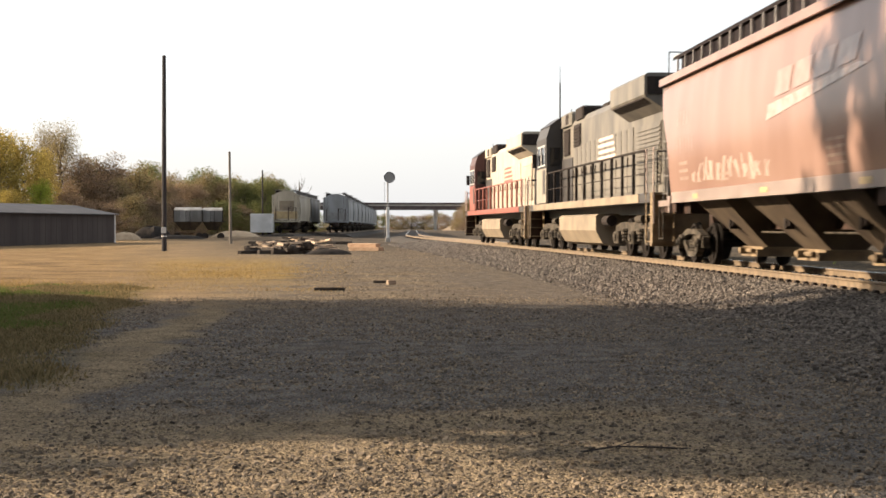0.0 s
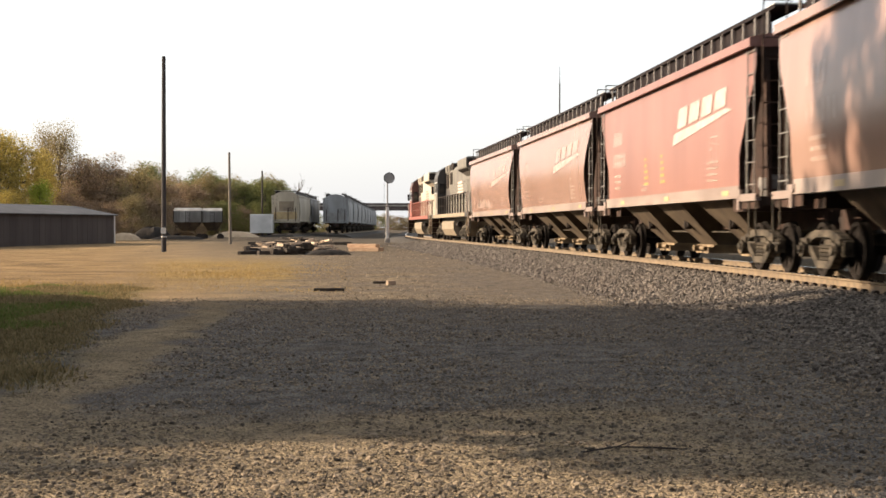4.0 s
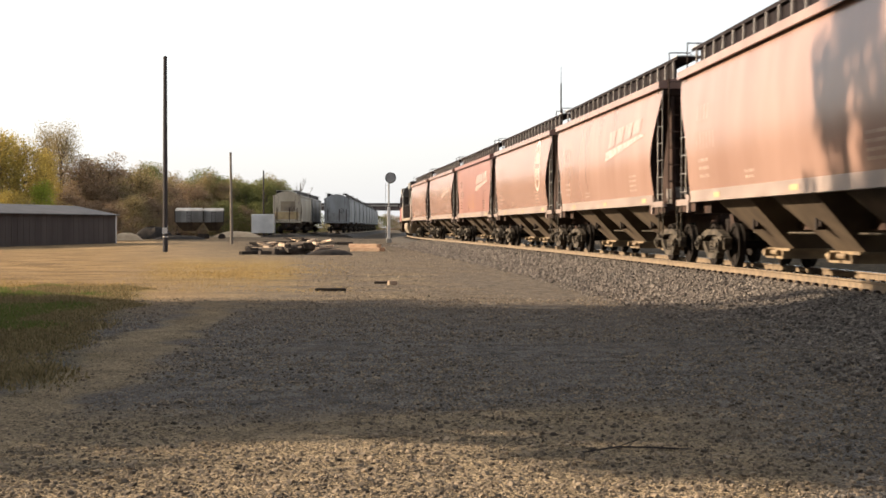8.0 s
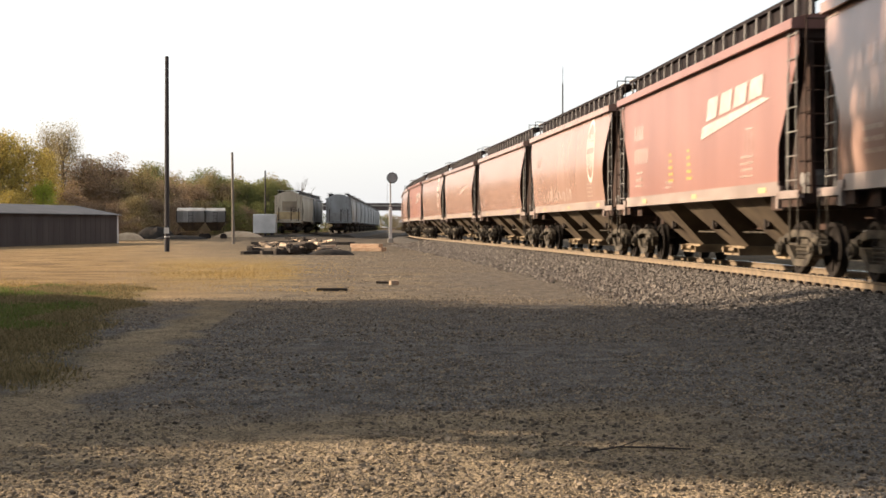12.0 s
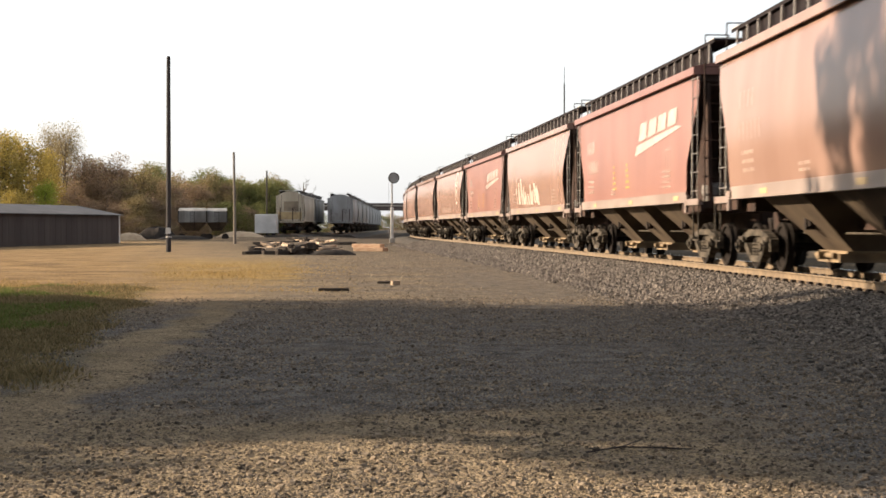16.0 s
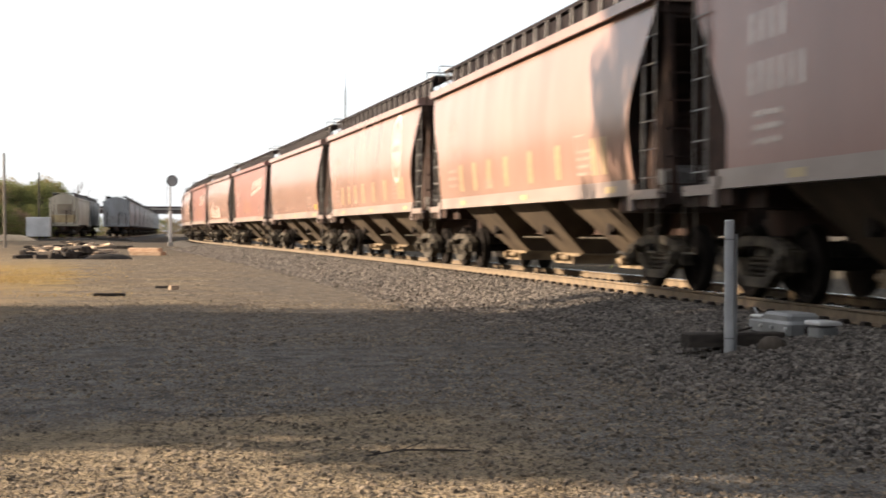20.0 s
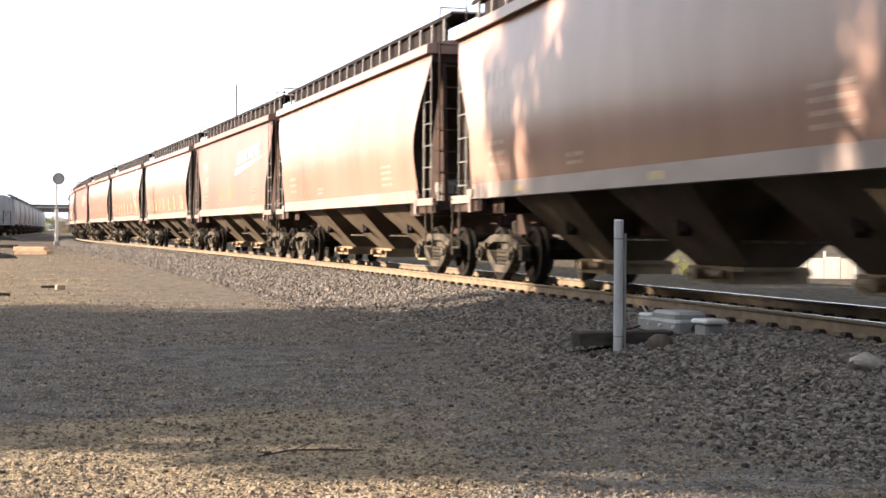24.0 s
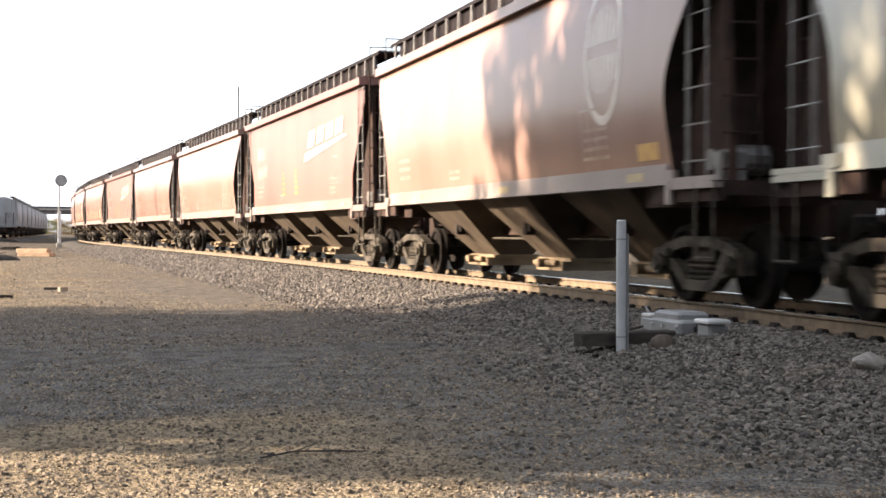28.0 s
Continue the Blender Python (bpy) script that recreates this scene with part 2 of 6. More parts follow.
# ---- mesh helpers ----
class Build:
    """Collects vertices and faces of one mesh."""
    def __init__(self):
        self.v, self.f = [], []

    def add(self, verts, faces):
        k = len(self.v)
        self.v += [tuple(p) for p in verts]
        self.f += [tuple(k + i for i in q) for q in faces]
        return self

    def hexa(self, p):
        """Eight corners: four below, four above, both anticlockwise."""
        return self.add(p, [(3, 2, 1, 0), (4, 5, 6, 7), (0, 1, 5, 4), (1, 2, 6, 5), (2, 3, 7, 6), (3, 0, 4, 7)])

    def box(self, x0, x1, y0, y1, z0, z1):
        return self.hexa([(x0, y0, z0), (x1, y0, z0), (x1, y1, z0), (x0, y1, z0), (x0, y0, z1), (x1, y0, z1), (x1, y1, z1), (x0, y1, z1)])

    def bevel_box(self, x0, x1, y0, y1, z0, z1, c):
        """A box with its upright and upper edges cut by c."""
        def ring(d, z):
            a, b, e, g = x0 + d, x1 - d, y0 + d, y1 - d
            return [(a + c, e, z), (b - c, e, z), (b, e + c, z), (b, g - c, z), (b - c, g, z), (a + c, g, z), (a, g - c, z), (a, e + c, z)]
        r = [ring(0, z0), ring(0, z1 - c), ring(c, z1)]
        k = [i for q in r for i in q]
        f = [tuple(reversed(range(8))), tuple(range(16, 24))]
        for lv in (0, 8):
            f += [(lv + i, lv + (i + 1) % 8, lv + 8 + (i + 1) % 8, lv + 8 + i) for i in range(8)]
        return self.add(k, f)

    def tube(self, p, q, r, n=8, r2=None, caps=True):
        p, q = Vector(p), Vector(q)
        w = (q - p).normalized()
        u = w.orthogonal().normalized()
        t = w.cross(u)
        r2 = r if r2 is None else r2
        vs = []
        for c, rr in ((p, r), (q, r2)):
            vs += [c + (u * math.cos(2 * math.pi * i / n) + t * math.sin(2 * math.pi * i / n)) * rr for i in range(n)]
        fs = [(i, (i + 1) % n, n + (i + 1) % n, n + i) for i in range(n)]
        if caps:
            fs += [tuple(reversed(range(n))), tuple(range(n, 2 * n))]
        return self.add(vs, fs)

    def loft(self, rings, closed=True, caps=True):
        n = len(rings[0])
        vs = [p for r in rings for p in r]
        fs = []
        for k in range(len(rings) - 1):
            for i in range(n if closed else n - 1):
                j = (i + 1) % n
                fs.append((k * n + i, k * n + j, (k + 1) * n + j, (k + 1) * n + i))
        if caps and closed:
            fs += [tuple(reversed(range(n))), tuple(range((len(rings) - 1) * n, len(rings) * n))]
        return self.add(vs, fs)

    def mesh(self, name, material, smooth=False):
        me = bpy.data.meshes.new(name)
        me.from_pydata(self.v, [], self.f)
        me.materials.append(material)
        b = bmesh.new()
        b.from_mesh(me)
        bmesh.ops.recalc_face_normals(b, faces=b.faces)
        b.to_mesh(me)
        b.free()
        if smooth:
            me.polygons.foreach_set("use_smooth", [True] * len(me.polygons))
            me.set_sharp_from_angle(angle=radians(35))
        return me


def thing(name, label, category, m=None, group="", kind=""):
    ob = new(name)
    ob.empty_display_size = 0.2
    if m is not None:
        ob.matrix_basis = m
    return tagged(ob, label, category, group, kind)


def part(name, build, material, parent, label="", at=None, smooth=False):
    """One mesh object under a thing or under a part. build: a Build, or a mesh that is shared."""
    me = build.mesh(name, material, smooth) if isinstance(build, Build) else build
    ob = new(name, me)
    ob.parent = parent
    if at is not None:
        ob.matrix_basis = at
    return tagged(ob, label)


def solo(name, build, material, label, category, group="", kind="", m=None, smooth=False):
    ob = new(name, build.mesh(name, material, smooth))
    if m is not None:
        ob.matrix_basis = m
    return tagged(ob, label, category, group, kind)


# ---- the line: heading by distance, and the place on it ----
RAIL_Z = 0.45
HEAD_S = [-400, 0, 12, 24, 40, 60, 90, 110, 130, 150, 175, 700]
HEAD_A = [-0.03, -0.03, 0.022, 0.05, 0.075, 0.09, 0.099, 0.093, 0.06, 0.035, 0.018, 0.015]
STEP = 0.5
S_GRID = np.arange(-400, 700, STEP)
H_GRID = np.interp(S_GRID, HEAD_S, HEAD_A)
X_GRID = np.concatenate([[0], np.cumsum(-np.sin(H_GRID) * STEP)[:-1]])
Y_GRID = np.concatenate([[0], np.cumsum(np.cos(H_GRID) * STEP)[:-1]])
X_GRID += 7.62 - np.interp(0, S_GRID, X_GRID)
Y_GRID -= np.interp(0, S_GRID, Y_GRID)


def on_line(s, off=0.0, z=0.0):
    """The point s metres along the main track, off metres to its left."""
    a = np.interp(s, S_GRID, H_GRID)
    return Vector((np.interp(s, S_GRID, X_GRID) - off * math.cos(a), np.interp(s, S_GRID, Y_GRID) - off * math.sin(a), z))


def vehicle_pose(s, half):
    """The pose of a car whose middle is at s and whose trucks stand half metres before and behind it."""
    a, b = on_line(s + half), on_line(s - half)
    d = a - b
    mid = (a + b) / 2
    return pose(mid.x, mid.y, RAIL_Z, 0, 0, math.degrees(math.atan2(-d.x, d.y)))


# how far the train has run: speed in m/s at knots of time
V_T, V_S = [0, 5, 10, 15, 20, 25, 28], [10.544, 10.549, 10.323, 10.342, 10.063, 9.996, 10.032]
RUN_T = np.arange(0, 28.01, 1 / 30)
RUN_D = np.concatenate([[0], np.cumsum(np.interp(RUN_T[:-1], V_T, V_S) / 30)])


def run(t):
    return float(np.interp(t, RUN_T, RUN_D))


# ---- ground ----
def rise(x, y):
    """Height of the bare ground: gently uneven, a little higher far off."""
    r = math.hypot(x, y)
    h = 0.05 * noise.noise((x * 0.11, y * 0.11, 3.1)) + 0.02 * min(1.0, 20.0 / (r + 1)) ** 2 * noise.noise((x * 0.6, y * 0.6, 1.7))
    h *= min(1.0, 28.0 / (r + 1))
    off_line = min(1.0, max(0.0, (-0.055 - x / max(y, 1.0)) / 0.03))
    h -= 0.32 * min(1.0, max(0.0, (x - 11.0) / 5.0))
    return h + 0.25 * off_line * min(1.0, max(0.0, (y - 90) / 60))


def axis(lo, hi, near, step, grow):
    """Grid lines, dense between lo and hi, then further and further apart out to 3 km."""
    a = list(np.arange(lo, hi + step / 2, step))
    d, x = step, hi
    while x < near:
        d *= grow
        x += d
        a.append(x)
    d, x = step, lo
    while x > -near:
        d *= grow
        x -= d
        a.insert(0, x)
    return a


gx, gy = axis(-14, 14, 3000, 0.25, 1.18), axis(4, 40, 3000, 0.25, 1.15)
gv = [(x, y, rise(x, y)) for y in gy for x in gx]
nx = len(gx)
gf = [(j * nx + i, j * nx + i + 1, (j + 1) * nx + i + 1, (j + 1) * nx + i) for j in range(len(gy) - 1) for i in range(nx - 1)]
gme = bpy.data.meshes.new("ground")
gme.from_pydata(gv, [], gf)


def ground_material():
    """Dirt yard: grey gravel, tan dust, tan bands, wheel tracks, straw patches and some green."""
    m = bpy.data.materials.new("gravel_and_dust")
    m.use_nodes = True
    n, l = m.node_tree.nodes, m.node_tree.links
    b = n["Principled BSDF"]
    b.inputs["Roughness"].default_value, b.inputs["Specular IOR Level"].default_value = 1.0, 0.0
    geo = n.new("ShaderNodeNewGeometry")
    sep = n.new("ShaderNodeSeparateXYZ")
    l.new(geo.outputs["Position"], sep.inputs[0])

    def tex(scale, detail=6.0, stretch=(1, 1, 1)):
        mp, t = n.new("ShaderNodeMapping"), n.new("ShaderNodeTexNoise")
        mp.inputs["Scale"].default_value = stretch
        t.inputs["Scale"].default_value, t.inputs["Detail"].default_value = scale, detail
        l.new(geo.outputs["Position"], mp.inputs[0])
        l.new(mp.outputs[0], t.inputs[0])
        return t.outputs[0]

    def ramp(v, lo, hi):
        r = n.new("ShaderNodeMapRange")
        r.inputs[1].default_value, r.inputs[2].default_value = lo, hi
        l.new(v, r.inputs[0])
        return r.outputs[0]

    def mul(a, c, op="MULTIPLY"):
        x = n.new("ShaderNodeMath")
        x.operation = op
        for i, v in enumerate((a, c)):
            if isinstance(v, (int, float)):
                x.inputs[i].default_value = v
            else:
                l.new(v, x.inputs[i])
        return x.outputs[0]

    def mix(f, a, c):
        x = n.new("ShaderNodeMix")
        x.data_type = "RGBA"
        l.new(f, x.inputs[0])
        for i, v in ((6, a), (7, c)):
            if isinstance(v, tuple):
                x.inputs[i].default_value = (*v, 1)
            else:
                l.new(v, x.inputs[i])
        return x.outputs[2]
    X, Y = sep.outputs[0], sep.outputs[1]
    # pebbles: one shade for each cell
    vo, bw = n.new("ShaderNodeTexVoronoi"), n.new("ShaderNodeSeparateColor")
    vo.inputs["Scale"].default_value = 30
    l.new(geo.outputs["Position"], vo.inputs["Vector"])
    l.new(vo.outputs["Color"], bw.inputs[0])
    vf, bf = n.new("ShaderNodeTexVoronoi"), n.new("ShaderNodeSeparateColor")
    vf.inputs["Scale"].default_value = 75
    l.new(geo.outputs["Position"], vf.inputs["Vector"])
    l.new(vf.outputs["Color"], bf.inputs[0])
    speck = mul(mul(bf.outputs[0], 0.7), mul(bw.outputs[1], 0.3), "ADD")
    pebble = mul(mul(bf.outputs[1], 0.45), mul(tex(3, 9), 0.85), "ADD")
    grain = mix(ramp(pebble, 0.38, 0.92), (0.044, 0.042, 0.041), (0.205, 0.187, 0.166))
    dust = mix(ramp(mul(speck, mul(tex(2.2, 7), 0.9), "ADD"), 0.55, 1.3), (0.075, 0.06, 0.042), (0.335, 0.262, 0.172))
    # sideways bearing, so that lanes and patches fan out from the gate
    bear = mul(X, mul(Y, 7.0, "MAXIMUM"), "DIVIDE")
    wob = mul(mul(tex(0.5, 6), -0.5, "ADD"), 0.3)
    edge = mul(bear, wob, "ADD")
    fine = mul(bear, mul(wob, 0.22), "ADD")
    swerve = mul(mul(mul(tex(0.35, 5), -0.5, "ADD"), 1.6), mul(mul(X, 2.6, "ADD"), mul(Y, 0.04), "ADD"), "ADD")
    lane = mul(ramp(mul(swerve, 0.0, "ABSOLUTE"), 0.62, 0.1), ramp(Y, 27, 20))
    # near and far dust follow the sunlit ground outside the tree shadow, brightening it
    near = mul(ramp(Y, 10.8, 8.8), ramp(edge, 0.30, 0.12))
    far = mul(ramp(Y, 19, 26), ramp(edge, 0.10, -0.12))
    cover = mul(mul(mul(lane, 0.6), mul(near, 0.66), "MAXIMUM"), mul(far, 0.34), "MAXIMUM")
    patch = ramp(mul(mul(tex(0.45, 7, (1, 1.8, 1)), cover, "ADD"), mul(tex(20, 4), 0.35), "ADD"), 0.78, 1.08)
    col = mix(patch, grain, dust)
    # tan bands across the yard
    bands = mul(ramp(tex(0.8, 6, (0.12, 1.3, 1)), 0.56, 0.68), ramp(Y, 26, 22))
    col = mix(mul(bands, 0.4), col, (0.165, 0.135, 0.1))
    # straw patch, and open dirt further out to the left, with sunlit gold in its colour
    straw = mul(mul(ramp(fine, -0.09, -0.11), ramp(fine, -0.215, -0.185)), mul(ramp(Y, 31, 36), ramp(Y, 62, 50)))
    straw = mul(straw, ramp(tex(1.1, 5), 0.2, 0.6))
    col = mix(straw, col, mix(ramp(mul(mul(tex(18, 9), 0.55), mul(tex(0.8, 7), 0.45), "ADD"), 0.38, 0.62), (0.40, 0.275, 0.085), (0.15, 0.105, 0.045)))
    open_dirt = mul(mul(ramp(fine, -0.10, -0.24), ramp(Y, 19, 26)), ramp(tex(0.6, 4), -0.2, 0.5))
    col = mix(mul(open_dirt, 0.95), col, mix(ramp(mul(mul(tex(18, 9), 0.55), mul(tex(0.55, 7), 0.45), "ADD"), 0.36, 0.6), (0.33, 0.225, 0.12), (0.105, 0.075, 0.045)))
    # wheel tracks that curve in from the far side of the yard
    bend = mul(mul(mul(X, 13.0, "ADD"), mul(X, 13.0, "ADD")), 0.055)
    for start, dark in ((30.5, 0.5), (32.2, 0.5), (37.5, 0.35), (41.0, 0.45)):
        off = mul(mul(mul(Y, -start, "ADD"), mul(bend, -1.0), "ADD"), mul(wob, 5.0), "ADD")
        rut = mul(ramp(mul(off, 0.0, "ABSOLUTE"), 0.42, 0.12), ramp(X, 6, -2))
        col = mix(mul(rut, dark), col, (0.12, 0.092, 0.06))
    # ground past the track, with the train's shadow put into its dark colour
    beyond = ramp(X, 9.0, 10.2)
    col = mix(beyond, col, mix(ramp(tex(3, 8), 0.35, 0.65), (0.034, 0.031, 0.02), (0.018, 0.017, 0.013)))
    blotch = mix(ramp(tex(4.0, 8, (1, 0.7, 1)), 0.35, 0.65), (0.055, 0.048, 0.041), (0.165, 0.132, 0.095))
    col = mix(mul(mul(ramp(Y, 17, 28), mul(ramp(fine, -0.2, -0.08), 0.75)), ramp(tex(6, 6), 0.25, 0.6)), col, blotch)
    distant = mix(ramp(tex(0.12, 7), 0.35, 0.65), (0.10, 0.085, 0.068), (0.06, 0.053, 0.046))
    col = mix(mul(ramp(Y, 58, 95), mul(ramp(fine, -0.2, -0.12), 0.85)), col, distant)
    # turf at the yard's edge
    turf = mul(mul(mul(X, mul(Y, 0.158), "ADD"), mul(wob, 6.0), "ADD"), 1.25, "ADD")
    turf = mul(ramp(turf, 0.1, -0.7), mul(ramp(Y, 10.5, 12.5), ramp(Y, 32.5, 30.5)))
    col = mix(mul(turf, 0.85), col, mix(ramp(tex(2.5, 8), 0.38, 0.62), (0.06, 0.066, 0.026), (0.13, 0.1, 0.052)))
    # darker grey ground towards the right, at middle distance
    dark_right = mul(mul(ramp(bear, 0.10, 0.24), ramp(Y, 12.5, 15.5)), ramp(Y, 60, 40))
    col = mix(mul(mul(dark_right, 0.5), ramp(tex(1.2, 6), 0.2, 0.6)), col, (0.07, 0.066, 0.062))
    l.new(col, b.inputs["Base Color"])
    # the relief: rounded pebbles of two sizes over fine grit
    bp = n.new("ShaderNodeBump")
    bp.inputs["Strength"].default_value, bp.inputs["Distance"].default_value = 1.0, 0.045
    pebbles = mul(mul(vo.outputs["Distance"], -0.55), mul(vf.outputs["Distance"], -0.3), "ADD")
    l.new(mul(pebbles, mul(tex(34, 10), 0.8), "ADD"), bp.inputs["Height"])
    l.new(bp.outputs[0], b.inputs["Normal"])
    return m


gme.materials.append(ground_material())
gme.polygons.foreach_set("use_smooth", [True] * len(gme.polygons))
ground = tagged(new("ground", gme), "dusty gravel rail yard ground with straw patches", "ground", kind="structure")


# ---- tracks ----
def strip(bld, line, profile, s0, s1, ds):
    """Sweeps a profile of (offset to the left, height) along a line."""
    rings, s = [], s0
    while s <= s1 + 0.01:
        rings.append([line(s, o, z) for o, z in profile])
        s += ds
    return bld.loft(rings, closed=False)


def rail_section(off):
    z = RAIL_Z
    return [(off + 0.07, z - 0.17), (off + 0.07, z - 0.155), (off + 0.012, z - 0.13), (off + 0.012, z - 0.045), (off + 0.035, z - 0.03), (off + 0.035, z - 0.004),
            (off - 0.035, z - 0.004), (off - 0.035, z - 0.03), (off - 0.012, z - 0.045), (off - 0.012, z - 0.13), (off - 0.07, z - 0.155), (off - 0.07, z - 0.17)]


bed = Build()
strip(bed, on_line, [(3.1, -0.12), (2.35, 0.12), (1.75, 0.24), (1.4, 0.27), (0, 0.26), (-1.4, 0.27), (-1.9, 0.2), (-3.4, -0.12)], -345, 420, 1.0)
solo("ballast_bed", bed, M_BALLAST, "grey crushed stone ballast bed under the main track", "ballast", kind="structure", smooth=True)
main_track = thing("main_track", "rusty steel rails of the main track on dark ties", "railway track", kind="structure")
for off in (0.755, -0.755):
    b = Build()
    strip(b, on_line, rail_section(off), -345, 420, 1.0)
    part("rail", b, M_RAIL, main_track, smooth=True)
    b = Build()
    strip(b, on_line, [(off + 0.03, RAIL_Z - 0.003), (off + 0.022, RAIL_Z), (off - 0.022, RAIL_Z), (off - 0.03, RAIL_Z - 0.003)], -345, 420, 1.0)
    part("rail_head", b, M_RAILTOP, main_track, "polished running surface")


# ---- covered hopper cars ----
CAR_L, TRUCK_HALF = 17.15, 6.67


def side_x(z, straight):
    """Half width of the body at height z."""
    if straight:
        return 1.47
    d = (z - 2.75) / 1.45 if z > 2.75 else (2.75 - z) / 1.39
    return 1.595 - 0.13 * d * d


def end_y(z, straight):
    """Where the side sheet ends at height z: full length at the eaves, cut back lower down."""
    k = (4.2 - z) / (4.2 - 1.36)
    if straight:
        return 7.78 - 1.12 * min(1.0, max(0.0, (k - 0.18) / 0.52))
    s = min(1.0, max(0.0, (k - 0.04) / 0.62))
    return 7.78 - 0.95 * s * s * (3 - 2 * s) + 0.3 * max(0.0, k - 0.68)


def car_body(straight):
    b = Build()
    zs = [1.46 + (4.2 - 1.46) * i / 20 for i in range(21)]
    for s in (-1, 1):
        cols = []
        for z in zs:
            e, x = end_y(z, straight), side_x(z, straight) * s
            cols.append([(x, e * (-1 + 2 * j / 12), z) for j in range(13)])
        b.loft(cols, closed=False)
    return b


def car_end(straight, e):
    """The sloped end sheet, set back behind the edges of the flanks."""
    b, rows = Build(), []
    for i in range(21):
        z = 1.46 + (4.2 - 1.46) * i / 20
        k = (z - 1.46) / 2.74
        x, y = side_x(z, straight) - 0.03, (end_y(z, straight) - 0.04 - 0.7 * math.sin(math.pi * min(1.0, k * 1.15)) ** 0.7) * e
        rows.append([(-x, y, z), (-x * 0.4, y, z), (x * 0.4, y, z), (x, y, z)])
    b.loft(rows, closed=False)
    return b


def car_roof():
    b = Build()
    prof = [(-1.57, 4.07), (-1.6, 4.075), (-1.6, 4.235), (-1.5, 4.26), (-0.9, 4.37), (0, 4.41), (0.9, 4.37), (1.5, 4.26), (1.6, 4.235), (1.6, 4.075), (1.57, 4.07)]
    b.loft([[(x, y, z) for x, z in prof] for y in (-7.8, -4, 0, 4, 7.8)], closed=False)
    for y in (-7.8, 7.8):
        b.add([(x, y, z) for x, z in prof], [tuple(range(len(prof)))])
    return b


def truck():
    """A two-axle freight truck round the origin, on the rail; its wheels are apart."""
    b = Build()
    for s in (-1, 1):
        x0, x1 = s * 0.93, s * 1.09
        lo, hi = min(x0, x1), max(x0, x1)
        # side frame: a bridge shape with a window for the springs
        pts = [(-1.12, 0.36), (-1.12, 0.60), (-0.82, 0.70), (-0.42, 0.78), (0.42, 0.78), (0.82, 0.70), (1.12, 0.60), (1.12, 0.36), (0.72, 0.40), (0.34, 0.16), (-0.34, 0.16), (-0.72, 0.40)]
        inner = [(-0.72, 0.52), (-0.72, 0.56), (-0.6, 0.62), (-0.34, 0.66), (0.34, 0.66), (0.6, 0.62), (0.72, 0.56), (0.72, 0.52), (0.6, 0.5), (0.30, 0.28), (-0.30, 0.28), (-0.6, 0.5)]
        n = len(pts)
        vs = [(lo, y, z) for y, z in pts] + [(lo, y, z) for y, z in inner] + [(hi, y, z) for y, z in pts] + [(hi, y, z) for y, z in inner]
        fs = []
        for i in range(n):
            j = (i + 1) % n
            fs += [(i, j, n + j, n + i), (2 * n + i, 3 * n + i, 3 * n + j, 2 * n + j), (i, 2 * n + i, 2 * n + j, j), (n + i, n + j, 3 * n + j, 3 * n + i)]
        b.add(vs, fs)
    b.box(-1.0, 1.0, -0.2, 0.2, 0.5, 0.72)
    return b


def spring():
    """One truck spring: a stack of wire turns."""
    rings = []
    for i in range(17):
        r = 0.088 if i % 4 in (1, 2) else 0.066
        rings.append([(r * math.cos(2 * math.pi * k / 8), r * math.sin(2 * math.pi * k / 8), 0.28 + 0.26 * i / 16) for k in range(8)])
    return Build().loft(rings)


def bearing(s, y):
    b = Build()
    b.tube((s * 1.0, y, 0.457), (s * 1.19, y, 0.457), 0.13, 10)
    b.tube((s * 1.19, y, 0.457), (s * 1.23, y, 0.457), 0.075, 8)
    b.box(min(s * 0.96, s * 1.14), max(s * 0.96, s * 1.14), y - 0.16, y + 0.16, 0.54, 0.64)
    return b


def wheelset(r=0.457):
    b = Build()
    n = 24
    for s in (-1, 1):
        prof = [(0.69, r + 0.028), (0.725, r + 0.02), (0.74, r), (0.83, r - 0.005), (0.83, r - 0.07), (0.79, r - 0.09), (0.78, 0.2), (0.83, 0.14), (0.84, 0.0)]
        rings = [[(s * x, q * math.cos(2 * math.pi * i / n), q * math.sin(2 * math.pi * i / n)) for i in range(n)] for x, q in prof]
        b.loft(rings, caps=False)
        back = [[(s * x, q * math.cos(2 * math.pi * i / n), q * math.sin(2 * math.pi * i / n)) for i in range(n)] for x, q in ((0.69, r + 0.028), (0.69, 0.08))]
        b.loft(back, caps=False)
        # plate ribs, so that the turning shows
        for k in range(4):
            a = k * math.pi / 2
            c, d = math.cos(a), math.sin(a)
            b.tube((s * 0.79, 0.17 * c, 0.17 * d), (s * 0.79, 0.36 * c, 0.36 * d), 0.02, 5)
    b.tube((-1.1, 0, 0), (1.1, 0, 0), 0.08, 10)
    return b


def ladder(x0, x1, y, z0, z1, n):
    b = Build()
    for x in (x0, x1):
        b.tube((x, y, z0), (x, y, z1), 0.017, 6)
    for i in range(n):
        z = z0 + 0.12 + (z1 - z0 - 0.2) * i / (n - 1)
        b.tube((x0, y, z), (x1, y, z), 0.012, 5)
    return b


TRUCK_MESH = truck().mesh("truck", M_TRUCK)
SPRING_MESH = spring().mesh("spring", M_TRUCK)
WHEEL_MESH = wheelset().mesh("wheelset", M_WHEEL, True)
WHEEL_TURNS = []


